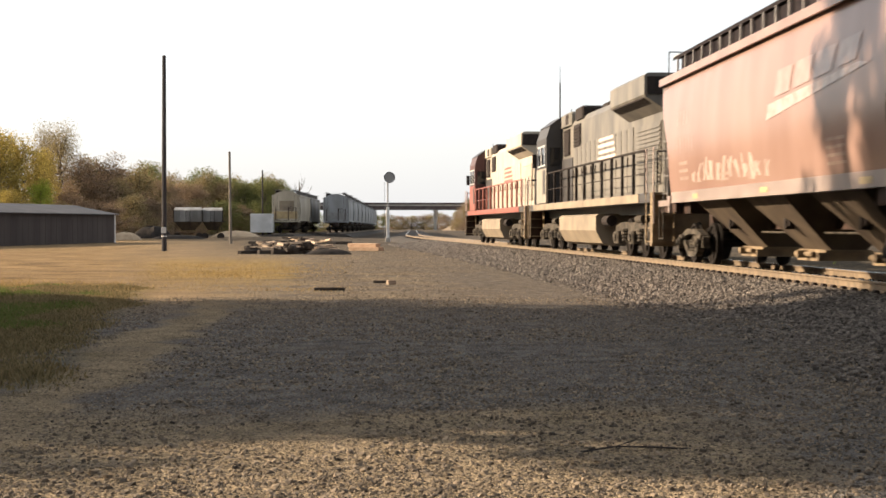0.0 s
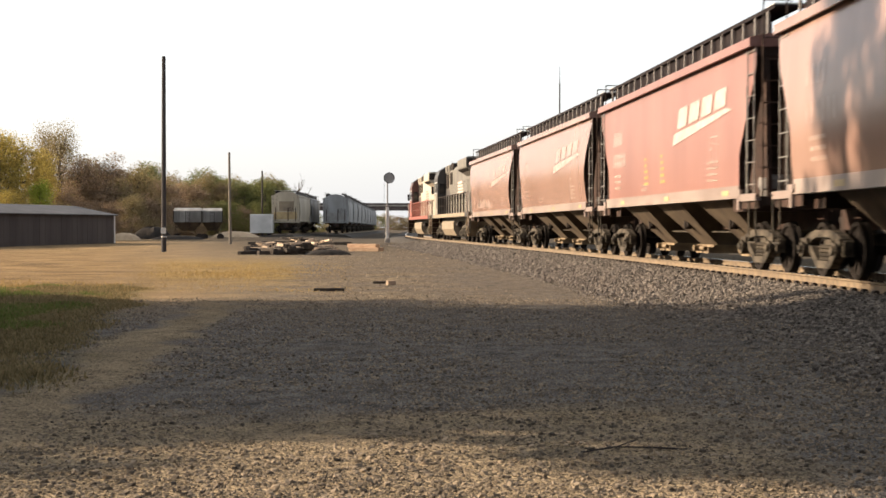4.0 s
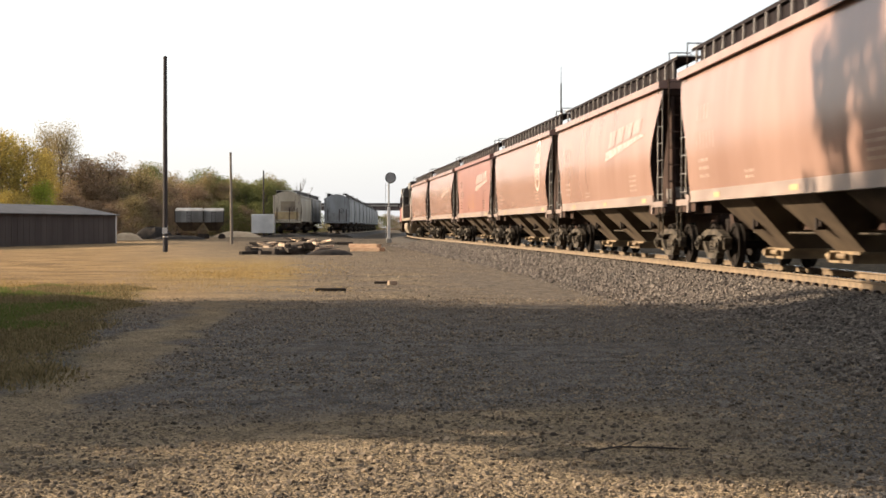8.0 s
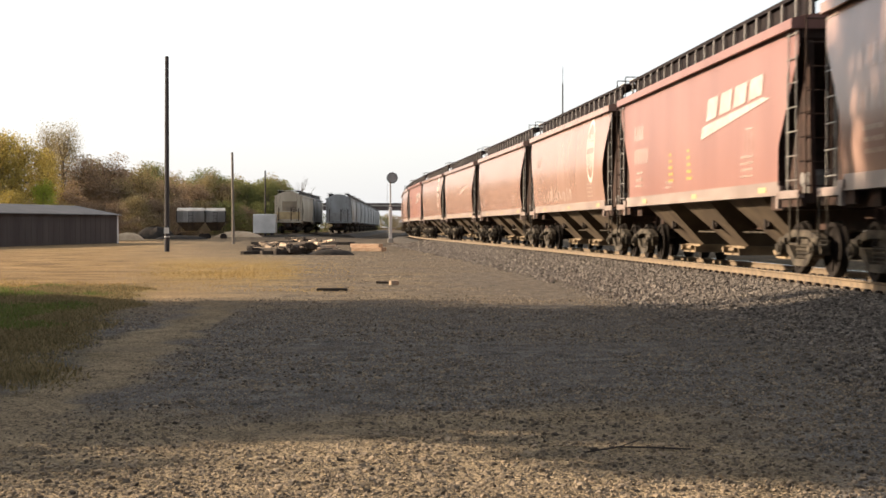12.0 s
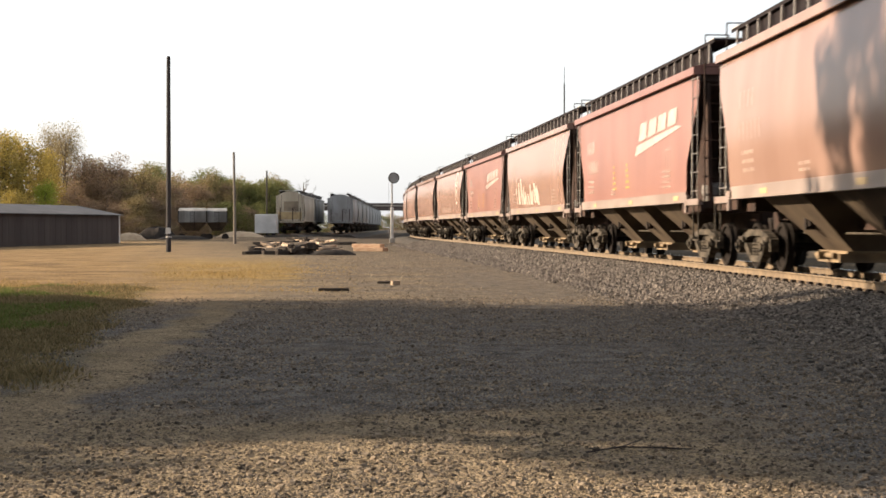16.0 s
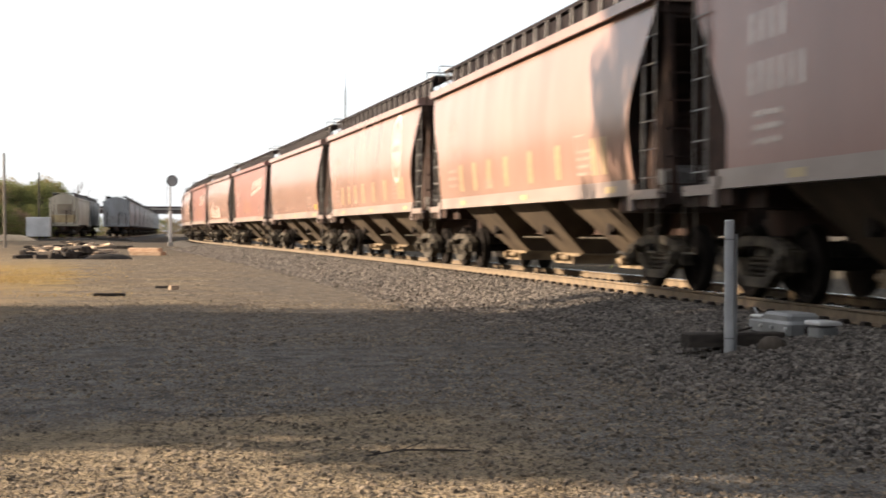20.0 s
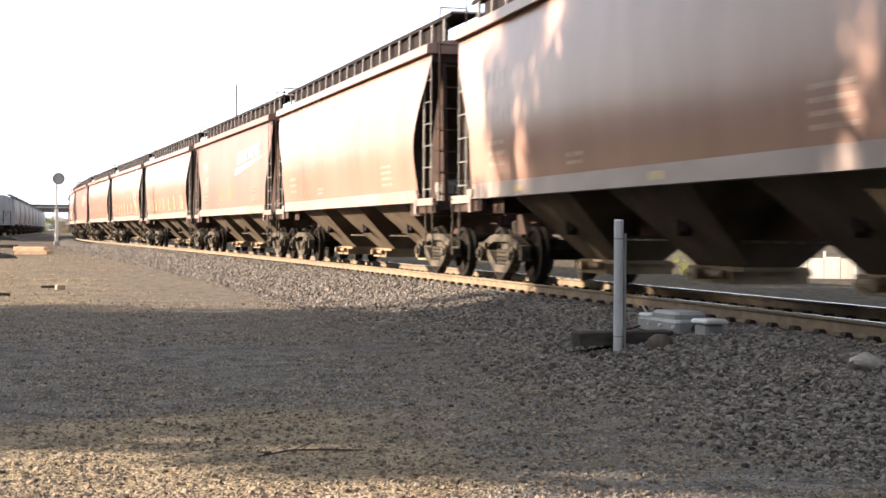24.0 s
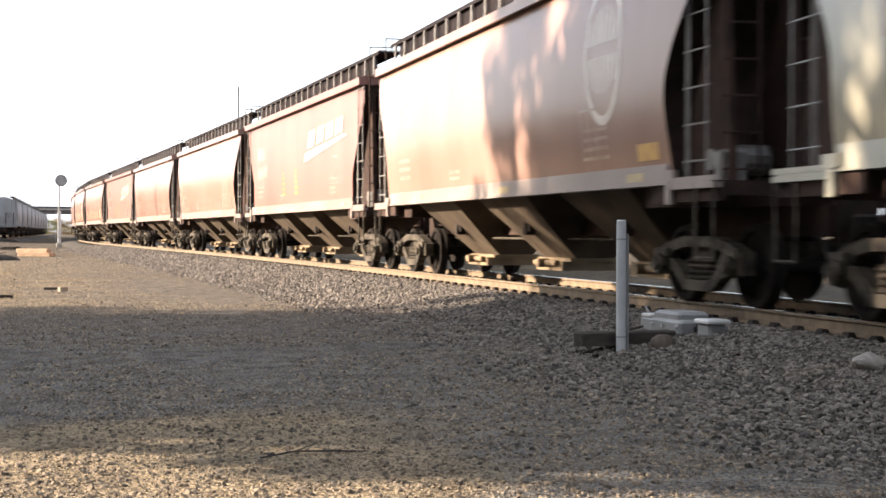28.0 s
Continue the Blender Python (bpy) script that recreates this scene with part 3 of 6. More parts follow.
def add_truck(parent, y, wheel_from):
    t = part("truck", TRUCK_MESH, M_TRUCK, parent, at=pose(0, y, 0))
    for s in (-1, 1):
        for q in (-0.2, 0.0, 0.2):
            part("spring", SPRING_MESH, M_DARK, t, at=pose(s * 1.0, q, 0))
        for e in (-0.89, 0.89):
            part("bearing", bearing(s, e), M_TRUCK, t)
    for e in (-0.89, 0.89):
        w = part("wheelset", WHEEL_MESH, M_WHEEL, t, at=pose(0, e, 0.457))
        WHEEL_TURNS.append((w, e))
    return t


def hopper_car(straight, paint, label, frame_paint=None):
    car = thing("hopper_car", label, "hopper car", group="grain train")
    sill = M_SILL if paint in (M_RED, M_PINK) else paint
    part("body", car_body(straight), paint, car, smooth=True)
    part("roof", car_roof(), paint, car, smooth=True)
    # side sills, end platforms, centre sill
    for s in (-1, 1):
        b = Build()
        x = 1.49
        b.loft([[(s * x, y, 1.36), (s * (x + 0.035), y, 1.36), (s * (x + 0.035), y, 1.60), (s * x, y, 1.60)] for y in (-6.825, 6.825)])
        b.loft([[(s * (x - 0.12), y, 1.36), (s * (x + 0.06), y, 1.36), (s * (x + 0.06), y, 1.375), (s * (x - 0.12), y, 1.375)] for y in (-7.975, 7.975)])
        part("side_sill", b, sill, car)
    b = Build()
    b.box(-0.3, 0.3, -8.225, 8.225, 0.78, 1.12)
    for e in (-1, 1):
        b.box(-0.24, 0.24, min(e * 8.175, e * 8.275), max(e * 8.175, e * 8.275), 0.72, 1.18)
    part("centre_sill", b, M_BROWN, car)
    for e in (-1, 1):
        b = Build()
        b.box(-1.5, 1.5, min(e * 7.795, e * 8.055), max(e * 7.795, e * 8.055), 1.22, 1.375)
        b.box(-1.5, -1.42, min(e * 6.375, e * 8.055), max(e * 6.375, e * 8.055), 1.16, 1.36)
        b.box(1.42, 1.5, min(e * 6.375, e * 8.055), max(e * 6.375, e * 8.055), 1.16, 1.36)
        for x in (-1.25, -0.45, 0.45, 1.25):
            b.hexa([(x - 0.04, e * 6.725, 1.36), (x + 0.04, e * 6.725, 1.36), (x + 0.04, e * 7.925, 1.36), (x - 0.04, e * 7.925, 1.36),
                    (x - 0.04, e * 6.675, 1.46), (x + 0.04, e * 6.675, 1.46), (x + 0.04, e * 7.725, 3.9), (x - 0.04, e * 7.725, 3.9)])
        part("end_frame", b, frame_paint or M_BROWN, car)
        # without a frame paint the end sheet is dark brown, painting in its deep shade
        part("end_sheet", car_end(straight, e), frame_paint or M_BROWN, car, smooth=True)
        # coupler
        b = Build()
        b.box(-0.07, 0.07, min(e * 8.175, e * 8.495), max(e * 8.175, e * 8.495), 0.80, 0.96)
        b.bevel_box(-0.16, 0.14, min(e * 8.395, e * 8.575), max(e * 8.395, e * 8.575), 0.74, 1.02, 0.03)
        part("coupler", b, M_DARK, car)
        # ladders on the ends and corner posts on the sides
        for s in (-1, 1):
            part("end_ladder", ladder(s * 0.95, s * 1.38, e * 7.9, 1.38, 4.3, 8), M_BROWN, car)
            b = Build()
            for y in (7.27, 7.33, 7.76):
                b.tube((s * 1.5, e * y, 1.37), (s * 1.5, e * y, 4.06 if y > 7.3 else 3.4), 0.012, 6)
            for q in range(7):
                b.tube((s * 1.5, e * 7.2, 1.6 + q * 0.4), (s * 1.5, e * 7.82, 1.6 + q * 0.4), 0.011, 5)
            part("side_ladder", b, M_LADDER, car)
            b = Build()
            lo, hi = sorted((s * 1.46, s * 1.555))
            y0, y1 = sorted((e * 6.98, e * 8.06))
            b.box(lo, hi, y0, y1, 1.30, 1.36)
            b.box(min(s * 1.54, s * 1.555), max(s * 1.54, s * 1.555), y0, y1, 1.376, 1.43)
            part("end_sill", b, sill, car, "pale dusty sill under the ladder")
            b = Build()
            b.box(min(s * 1.50, s * 1.56), max(s * 1.50, s * 1.56), min(e * 6.83, e * 6.96), max(e * 6.83, e * 6.96), 1.14, 1.40)
            b.box(min(s * 1.50, s * 1.56), max(s * 1.50, s * 1.56), min(e * 6.75, e * 7.04), max(e * 6.75, e * 7.04), 1.40, 1.52)
            part("jacking_pad", b, sill, car)
            b = Build()
            b.tube((s * 1.54, e * 8.015, 1.36), (s * 1.54, e * 8.015, 0.55), 0.018, 5)
            b.tube((s * 1.54, e * 7.575, 1.36), (s * 1.54, e * 7.575, 0.55), 0.018, 5)
            b.tube((s * 1.54, e * 7.575, 0.55), (s * 1.54, e * 8.015, 0.55), 0.018, 5)
            part("sill_step", b, M_TRUCK, car)
        add_truck(car, e * TRUCK_HALF, 0)
    # brake gear on the rear platform, hoses, brake wheel, rods
    b = Build()
    b.tube((-1.25, -7.45, 1.62), (-0.65, -7.45, 1.62), 0.17, 12)
    b.tube((-1.3, -7.45, 1.62), (-1.25, -7.45, 1.62), 0.12, 12)
    part("air_reservoir", b, M_LADDER, car, "dusty grey air reservoir")
    part("brake_valve", Build().bevel_box(-1.35, -1.05, -7.85, -7.62, 1.38, 1.72, 0.04), M_LADDER, car)
    b = Build()
    n = 16
    for i in range(n):
        a0, a1 = 2 * math.pi * i / n, 2 * math.pi * (i + 1) / n
        b.tube((0.62 + 0.26 * math.cos(a0), -8.06, 2.7 + 0.26 * math.sin(a0)), (0.62 + 0.26 * math.cos(a1), -8.06, 2.7 + 0.26 * math.sin(a1)), 0.016, 5)
    for a in (0.3, 2.4, 4.5):
        b.tube((0.62, -8.06, 2.7), (0.62 + 0.26 * math.cos(a), -8.06, 2.7 + 0.26 * math.sin(a)), 0.012, 5)
    part("brake_wheel", b, M_DARK, car)
    for e in (-1, 1):
        b, q = Build(), None
        for i in range(7):
            f = i / 6
            w = (-0.35 + 0.1 * f, e * (8.15 + 0.36 * f), 0.78 - 0.42 * math.sin(math.pi * 0.6 * f))
            if q:
                b.tube(q, w, 0.028, 6)
            q = w
        part("air_hose", b, M_DARK, car)
    for s in (-1, 1):
        b = Build()
        b.tube((s * 0.5, -5.6, 0.72), (s * 0.5, 5.6, 0.72), 0.02, 5)
        part("brake_rod", b, M_TRUCK, car)
    for e in (-1, 1):
        y0, y1 = sorted((e * 5.75, e * 7.3))
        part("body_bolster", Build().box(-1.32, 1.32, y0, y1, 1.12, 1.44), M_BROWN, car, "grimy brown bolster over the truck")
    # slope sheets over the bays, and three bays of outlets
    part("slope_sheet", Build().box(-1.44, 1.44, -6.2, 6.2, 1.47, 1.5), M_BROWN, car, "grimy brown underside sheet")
    for y in (-3.95, 0, 3.95):
        b = Build()
        top = [(-1.42, y - 1.3, 1.46), (1.42, y - 1.3, 1.46), (1.42, y + 1.3, 1.46), (-1.42, y + 1.3, 1.46)]
        low = [(-0.3, y - 0.72, 0.40), (0.3, y - 0.72, 0.40), (0.3, y + 0.72, 0.40), (-0.3, y + 0.72, 0.40)]
        b.hexa(low + top)
        bay = part("bay", b, M_HOPPER, car)
        b = Build()
        b.box(-0.42, 0.42, y - 0.76, y + 0.76, 0.37, 0.42)
        b.box(-0.5, 0.5, y - 0.6, y + 0.6, 0.22, 0.37)
        for s in (-1, 1):
            b.tube((s * 0.55, y - 0.5, 0.34), (s * 0.55, y + 0.5, 0.34), 0.05, 8)
            b.tube((s * 0.5, y, 0.34), (s * 0.7, y, 0.34), 0.07, 8)
        part("outlet_gate", b, M_STEPS, bay)
        for s in (-1, 1):
            b = Build()
            b.box(min(s * 0.72, s * 0.88), max(s * 0.72, s * 0.88), y - 0.15, y + 0.15, 0.84, 0.96)
            b.box(min(s * 0.76, s * 0.92), max(s * 0.76, s * 0.92), y - 0.05, y + 0.05, 0.78, 1.02)
            part("vibrator_bracket", b, M_DARK, bay)
    # running boards with stand-offs and the long hatch
    b = Build()
    b.bevel_box(-0.36, 0.36, -7.075, 7.075, 4.38, 4.56, 0.05)
    part("hatch_cover", b, M_BROWN, car)
    for k in range(18):
        y = -6.875 + k * 14.2 / 17
        b = Build()
        b.box(-0.43, 0.43, y - 0.03, y + 0.03, 4.55, 4.60)
        b.box(-0.43, -0.39, y - 0.03, y + 0.03, 4.40, 4.60)
        b.box(0.39, 0.43, y - 0.03, y + 0.03, 4.40, 4.60)
        part("hatch_batten", b, M_DARK, car)
    post = Build().box(-0.02, 0.02, -0.035, 0.035, 4.24, 4.73).mesh("stand_off", M_LADDER)
    for s in (-1, 1):
        b = Build()
        b.box(min(s * 1.10, s * 1.14), max(s * 1.10, s * 1.14), -7.5, 7.5, 4.24, 4.72)
        part("hatch_coaming", b, M_PANEL, car)
        b = Build()
        x0, x1 = sorted((s * 0.74, s * 1.22))
        b.box(x0, x1, -8.025, 8.025, 4.765, 4.795)
        b.box(x0, x0 + 0.02, -8.025, 8.025, 4.725, 4.765)
        b.box(x1 - 0.02, x1, -8.025, 8.025, 4.725, 4.765)
        part("running_board", b, M_PANEL, car)
        for k in range(20):
            part("stand_off", post, M_LADDER, car, at=pose(s * 1.2, -7.6 + k * 0.8, 0))
    for e in (-1, 1):
        b = Build()
        b.box(-1.22, 1.22, min(e * 7.525, e * 8.025), max(e * 7.525, e * 8.025), 4.80, 4.825)
        part("end_platform", b, M_GALV, car)
        for s in (-1, 1):
            b = Build()
            b.tube((s * 1.36, e * 7.84, 4.2), (s * 1.36, e * 7.84, 4.9), 0.014, 5)
            b.tube((s * 1.36, e * 7.84, 4.9), (s * 0.85, e * 7.84, 4.9), 0.014, 5)
            b.tube((s * 0.85, e * 7.84, 4.9), (s * 0.85, e * 7.84, 4.82), 0.014, 5)
            part("roof_grab_iron", b, M_DARK, car)
    return car


def decal(parent, material, straight, y0, y1, z0, z1, name="lettering", lean=0.0):
    """A painted mark on both flanks; it follows the curve of the sheet. y runs from the front end backwards."""
    for sgn in (-1, 1):
        b = Build()
        rows = []
        for i in range(5):
            z = z0 + (z1 - z0) * i / 4
            x = (side_x(z, straight) + 0.006) * sgn
            rows.append([(x, y0 + lean * (z - z0), z), (x, y1 + lean * (z - z0), z)])
        b.loft(rows, closed=False)
        part(name, b, material, parent)


def bars(parent, material, straight, y0, z0, n, w, h, gap, name="lettering"):
    """A line of n letter-sized bars along the flank, as one painted word."""
    for sgn in (-1, 1):
        b = Build()
        for i in range(n):
            y = y0 - i * (w + gap)
            x0, x1 = (side_x(z0, straight) + 0.006) * sgn, (side_x(z0 + h, straight) + 0.006) * sgn
            b.add([(x0, y, z0), (x0, y - w, z0), (x1, y - w, z0 + h), (x1, y, z0 + h)], [(0, 1, 2, 3)])
        part(name, b, material, parent)


def number_marks(car, st, big=1.0, paint=None):
    """Unreadable owner's marks near the front end, stencils near the rear."""
    bars(car, paint or M_GHOST, st, 5.9, 3.02, 4, 0.12 * big, 0.32 * big, 0.17)
    bars(car, paint or M_GHOST, st, 5.9, 2.42, 6, 0.11 * big, 0.34 * big, 0.17)
    for z in (2.16, 2.0, 1.84):
        bars(car, M_FADED, st, 5.75, z, 5, 0.13, 0.07, 0.04)
    bars(car, M_FADED, st, 2.2, 1.82, 4, 0.12, 0.06, 0.05)
    bars(car, M_FADED, st, 2.2, 1.72, 3, 0.16, 0.05, 0.05)
    for z in (2.1, 1.98, 1.86, 1.74):
        bars(car, M_FADED, st, -4.3, z, 5, 0.12, 0.05, 0.05)


def stencil_box(car, st, y, z):
    for sgn in (-1, 1):
        b = Build()
        for (a0, a1, c0, c1) in ((0, 0.55, 0, 0.03), (0, 0.55, 0.62, 0.65), (0, 0.03, 0.03, 0.62), (0.26, 0.29, 0.03, 0.62), (0.52, 0.55, 0.03, 0.62)):
            x0, x1 = (side_x(z + c0, st) + 0.006) * sgn, (side_x(z + c1, st) + 0.006) * sgn
            b.add([(x0, y - a0, z + c0), (x0, y - a1, z + c0), (x1, y - a1, z + c1), (x1, y - a0, z + c1)], [(0, 1, 2, 3)])
        part("stencil_box", b, M_FADED, car)


def reflectors(car, st):
    for y in (-5.9, -0.8, 4.4):
        for sgn in (-1, 1):
            b = Build().box(min(sgn * 1.525, sgn * 1.531), max(sgn * 1.525, sgn * 1.531), y - 0.24, y + 0.24, 1.42, 1.52)
            part("reflector_strip", b, M_YELLOW_DULL, car, "dull yellow reflector strip")


def oval_badge(car, st, y, z):
    for sgn in (-1, 1):
        b = Build()
        n = 22
        for k in range(n):
            q = []
            for a, r in ((k, 1.0), (k + 1, 1.0), (k + 1, 0.87), (k, 0.87)):
                t = 2 * math.pi * a / n
                zz = z + 0.95 * r * math.sin(t)
                q.append(((side_x(zz, st) + 0.006) * sgn, y + 0.62 * r * math.cos(t), zz))
            b.add(q, [(0, 1, 2, 3)])
        for k in range(-3, 4):
            y1, hh = y + k * 0.14, 0.55 * math.sqrt(max(0.05, 1 - (k * 0.14 / 0.62) ** 2))
            for up in (-1, 1):
                q = [((side_x(z + c * up, st) + 0.006) * sgn, y1 + d, z + c * up) for c, d in ((hh, -0.02), (hh, 0.02), (0.08, 0.045), (0.08, -0.045))]
                b.add(q, [(0, 1, 2, 3)])
        part("oval_badge", b, M_BADGE, car, "worn white oval badge")


def emblem(car, st, paint, block_paint):
    """A slanted wedge under four plain blocks, high towards the rear end."""
    for sgn in (-1, 1):
        def on(y, z):
            return ((side_x(z, st) + 0.012) * sgn, y, z)
        part("emblem_wedge", Build().add([on(-1.2, 2.64), on(-1.3, 2.90), on(-5.8, 3.13), on(-6.2, 3.07)], [(0, 1, 2, 3)]), paint, car, "pale painted wedge")
        for i in range(4):
            y = -1.65 - i * 1.06
            q = Build().add([on(y, 2.99 + i * 0.05), on(y - 0.85, 3.03 + i * 0.05), on(y - 1.0, 3.45 + i * 0.03), on(y - 0.15, 3.43 + i * 0.03)], [(0, 1, 2, 3)])
            part("emblem_block", q, block_paint, car, "pale painted block")


def stripes(car, st):
    """Pairs of thin yellow lines low on the flank."""
    for y in (4.6, 3.3, 2.0, 0.6, -1.2, -3.0, -5.0, -5.5):
        for d in (0.0, 0.16):
            decal(car, M_YELLOW_DULL, st, y - d, y - d - 0.085, 1.72, 2.3, "yellow_stripe", -0.12)


def graffiti(car, st, seed, paint=None, wide=1.0, tall=1.1):
    """Faded pale tags low on the flank, in strokes that cannot be read."""
    r = random.Random(seed)
    for sgn in (-1, 1):
        b = Build()
        y = 4.6
        while y > -1.0:
            h = r.uniform(0.35, 1.0) * tall
            z0 = 1.66 + r.uniform(0, 0.12)
            for k in range(r.randint(2, 4)):
                a0, a1 = y - r.uniform(0, 0.45), y - r.uniform(0, 0.45)
                w = r.uniform(0.05, 0.12) * wide
                zt = z0 + h * r.uniform(0.5, 1)
                zm = (z0 + zt) / 2
                am = (a0 + a1) / 2 + r.uniform(-0.1, 0.1)
                b.add([((side_x(zz, st) + 0.006) * sgn, yy, zz) for yy, zz in ((a0, z0), (a0 - w, z0), (am - w, zm), (am, zm), (a1 - w, zt), (a1, zt))],
                      [(0, 1, 2, 3), (3, 2, 4, 5)])
            y -= r.uniform(0.4, 0.62)
        part("graffiti", b, paint or M_FADED, car, "faded pale spray-painted tag")


proto_curved = hopper_car(False, M_RED, "oxide-red curved-side covered grain hopper car")
number_marks(proto_curved, False)
reflectors(proto_curved, False)
proto_straight = hopper_car(True, M_PINK, "bright red flat-side grain hopper car with white wedge emblem")
number_marks(proto_straight, True, 1.1, M_EMBLEM)
reflectors(proto_straight, True)
stencil_box(proto_straight, True, -4.6, 2.0)
emblem(proto_straight, True, M_EMBLEM, M_EMBLEM)
for y in (1.9, 0.1):
    for z in (2.45, 2.3, 2.15, 2.0, 1.85):
        bars(proto_straight, M_YELLOW, True, y, z, 2, 0.22 - (z - 1.85) * 0.2, 0.07, 0.04)

proto_tan = hopper_car(False, M_TAN, "grey-tan curved-side covered grain hopper car", M_BROWN)
number_marks(proto_tan, False)
reflectors(proto_tan, False)


# ---- the two engines ----
M_PALE = mat("dusty_pale_nose_paint", (0.25, 0.222, 0.18), (0.17, 0.15, 0.12), 1.2, 0.6, stretch=(1, 1, 0.4))
M_MAROON = mat("sooty_maroon_cab_paint", (0.075, 0.028, 0.024), (0.045, 0.02, 0.018), 1.0, 0.5)
ENGINE_L = 22.3
ENGINE_WHEELS = []
ENGINE_WHEEL_MESH = wheelset(0.53).mesh("wheelset", M_WHEEL, True)


def engine_truck(parent, y):
    b = Build()
    for s in (-1, 1):
        lo, hi = sorted((s * 0.98, s * 1.12))
        pts = [(-2.5, 0.5), (-2.5, 0.85), (-1.7, 0.95), (1.7, 0.95), (2.5, 0.85), (2.5, 0.5), (1.6, 0.62), (1.1, 0.38), (0.7, 0.62), (-0.7, 0.62), (-1.1, 0.38), (-1.6, 0.62)]
        n = len(pts)
        b.add([(lo, q, z) for q, z in pts] + [(hi, q, z) for q, z in pts], [tuple(range(n)), tuple(range(2 * n - 1, n - 1, -1))] + [(i, (i + 1) % n, n + (i + 1) % n, n + i) for i in range(n)])
    b.box(-0.95, 0.95, -0.3, 0.3, 0.6, 1.0)
    t = part("truck", b, M_TRUCK, parent, at=pose(0, y, 0))
    for s in (-1, 1):
        for e in (-2.0, 0.0, 2.0):
            b = Build()
            b.bevel_box(min(s * 1.08, s * 1.25), max(s * 1.08, s * 1.25), e - 0.22, e + 0.22, 0.36, 0.72, 0.05)
            b.tube((s * 1.25, e, 0.53), (s * 1.29, e, 0.53), 0.12, 10)
            part("journal_box", b, M_TRUCK, t)
        for e in (-1.0, 1.0):
            part("spring", SPRING_MESH, M_TRUCK, t, at=pose(s * 1.16, e, 0.05) @ Matrix.Diagonal((1.35, 1.35, 1.35, 1)))
        b = Build()
        b.tube((s * 1.22, -1.6, 1.02), (s * 1.22, -0.9, 1.02), 0.11, 10)
        part("brake_cylinder", b, M_TRUCK, t)
    for e in (-2.0, 0.0, 2.0):
        w = part("wheelset", ENGINE_WHEEL_MESH, M_WHEEL, t, at=pose(0, e, 0.53))
        ENGINE_WHEELS.append((w, e))


def engine(name_label, hood_paint, cab_paint, nose_paint, sill_paint, letter_paint):
    e = thing("diesel_locomotive", name_label, "locomotive", group="engines")
    b = Build()
    b.bevel_box(-1.52, 1.52, -10.4, 10.4, 1.42, 1.66, 0.04)
    b.box(-0.8, 0.8, -10.4, 10.4, 1.15, 1.42)
    part("frame", b, M_BLACK, e)
    for s in (-1, 1):
        part("sill_stripe", Build().box(min(s * 1.522, s * 1.535), max(s * 1.522, s * 1.535), -9.2, 9.2, 1.43, 1.645), sill_paint, e)
    # long hood, with its doors
    b = Build()
    prof = [(-0.95, 1.66), (-0.95, 4.32), (-0.82, 4.52), (-0.4, 4.6), (0.4, 4.6), (0.82, 4.52), (0.95, 4.32), (0.95, 1.66)]
    b.loft([[(x, y, z) for x, z in prof] for y in (-9.6, -6, -2, 2, 6.0)])
    hood = part("hood", b, hood_paint, e)
    door = Build().box(-0.012, 0.012, -0.36, 0.36, 1.78, 3.55).mesh("hood_door", hood_paint)
    grip = Build().box(-0.02, 0.02, -0.03, 0.03, 2.5, 2.75).mesh("door_latch", M_DARK)
    for s in (-1, 1):
        for k in range(12):
            y = -5.6 + k * 0.8
            part("hood_door", door, hood_paint, hood, at=pose(s * 0.962, y, 0))
            part("door_latch", grip, M_DARK, hood, at=pose(s * 0.985, y + 0.28, 0))
        # grilles and intake boxes
        for (y0, y1, z0, z1) in ((-9.3, -6.6, 2.2, 3.5), (2.2, 3.4, 3.5, 4.25), (4.3, 5.4, 3.3, 4.2), (-9.2, -8.2, 1.9, 2.9)):
            b = Build()
            lo, hi = sorted((s * 0.955, s * 0.99))
            b.box(lo, hi, y0, y1, z0, z1)
            n = int((z1 - z0) / 0.11)
            for i in range(n):
                z = z0 + 0.05 + i * 0.11
                b.box(min(s * 0.99, s * 1.02), max(s * 0.99, s * 1.02), y0 + 0.04, y1 - 0.04, z, z + 0.05)
            part("grille", b, M_DARK if y0 > 0 else hood_paint, hood)
        for i in range(4):
            lo, hi = sorted((s * 0.976, s * 0.982))
            part("lettering", Build().box(lo, hi, -3.6 + 0.12 * i, -0.9 - 0.1 * (i % 2), 2.86 + i * 0.19, 2.96 + i * 0.19), letter_paint, hood)
    for s in (-1, 1):
        part("blower_panel", Build().box(min(s * 0.96, s * 0.985), max(s * 0.96, s * 0.985), 3.7, 5.95, 1.7, 3.2), M_BLACK, hood, "dark panel behind the cab")
    # radiator wings at the rear
    b = Build()
    wing = [(-0.95, 3.72), (-1.46, 4.06), (-1.5, 4.12), (-1.5, 4.58), (-1.4, 4.66), (1.4, 4.66), (1.5, 4.58), (1.5, 4.12), (1.46, 4.06), (0.95, 3.72)]
    b.loft([[(x, y, z) for x, z in wing] for y in (-9.7, -5.4)])
    part("radiator_wing", b, hood_paint, e)
    part("radiator_rear_screen", Build().box(-1.44, 1.44, -9.74, -9.705, 4.12, 4.56), M_DARK, e)
    for s in (-1, 1):
        b = Build()
        for k in range(16):
            y = -9.4 + k * 0.24
            b.hexa([(s * 1.02, y, 3.83), (s * 1.02, y + 0.2, 3.83), (s * 1.02, y + 0.2, 3.80), (s * 1.02, y, 3.80), (s * 1.47, y, 4.07), (s * 1.47, y + 0.2, 4.07), (s * 1.47, y + 0.2, 4.03), (s * 1.47, y, 4.03)])
        part("radiator_grille", b, M_DARK, e)
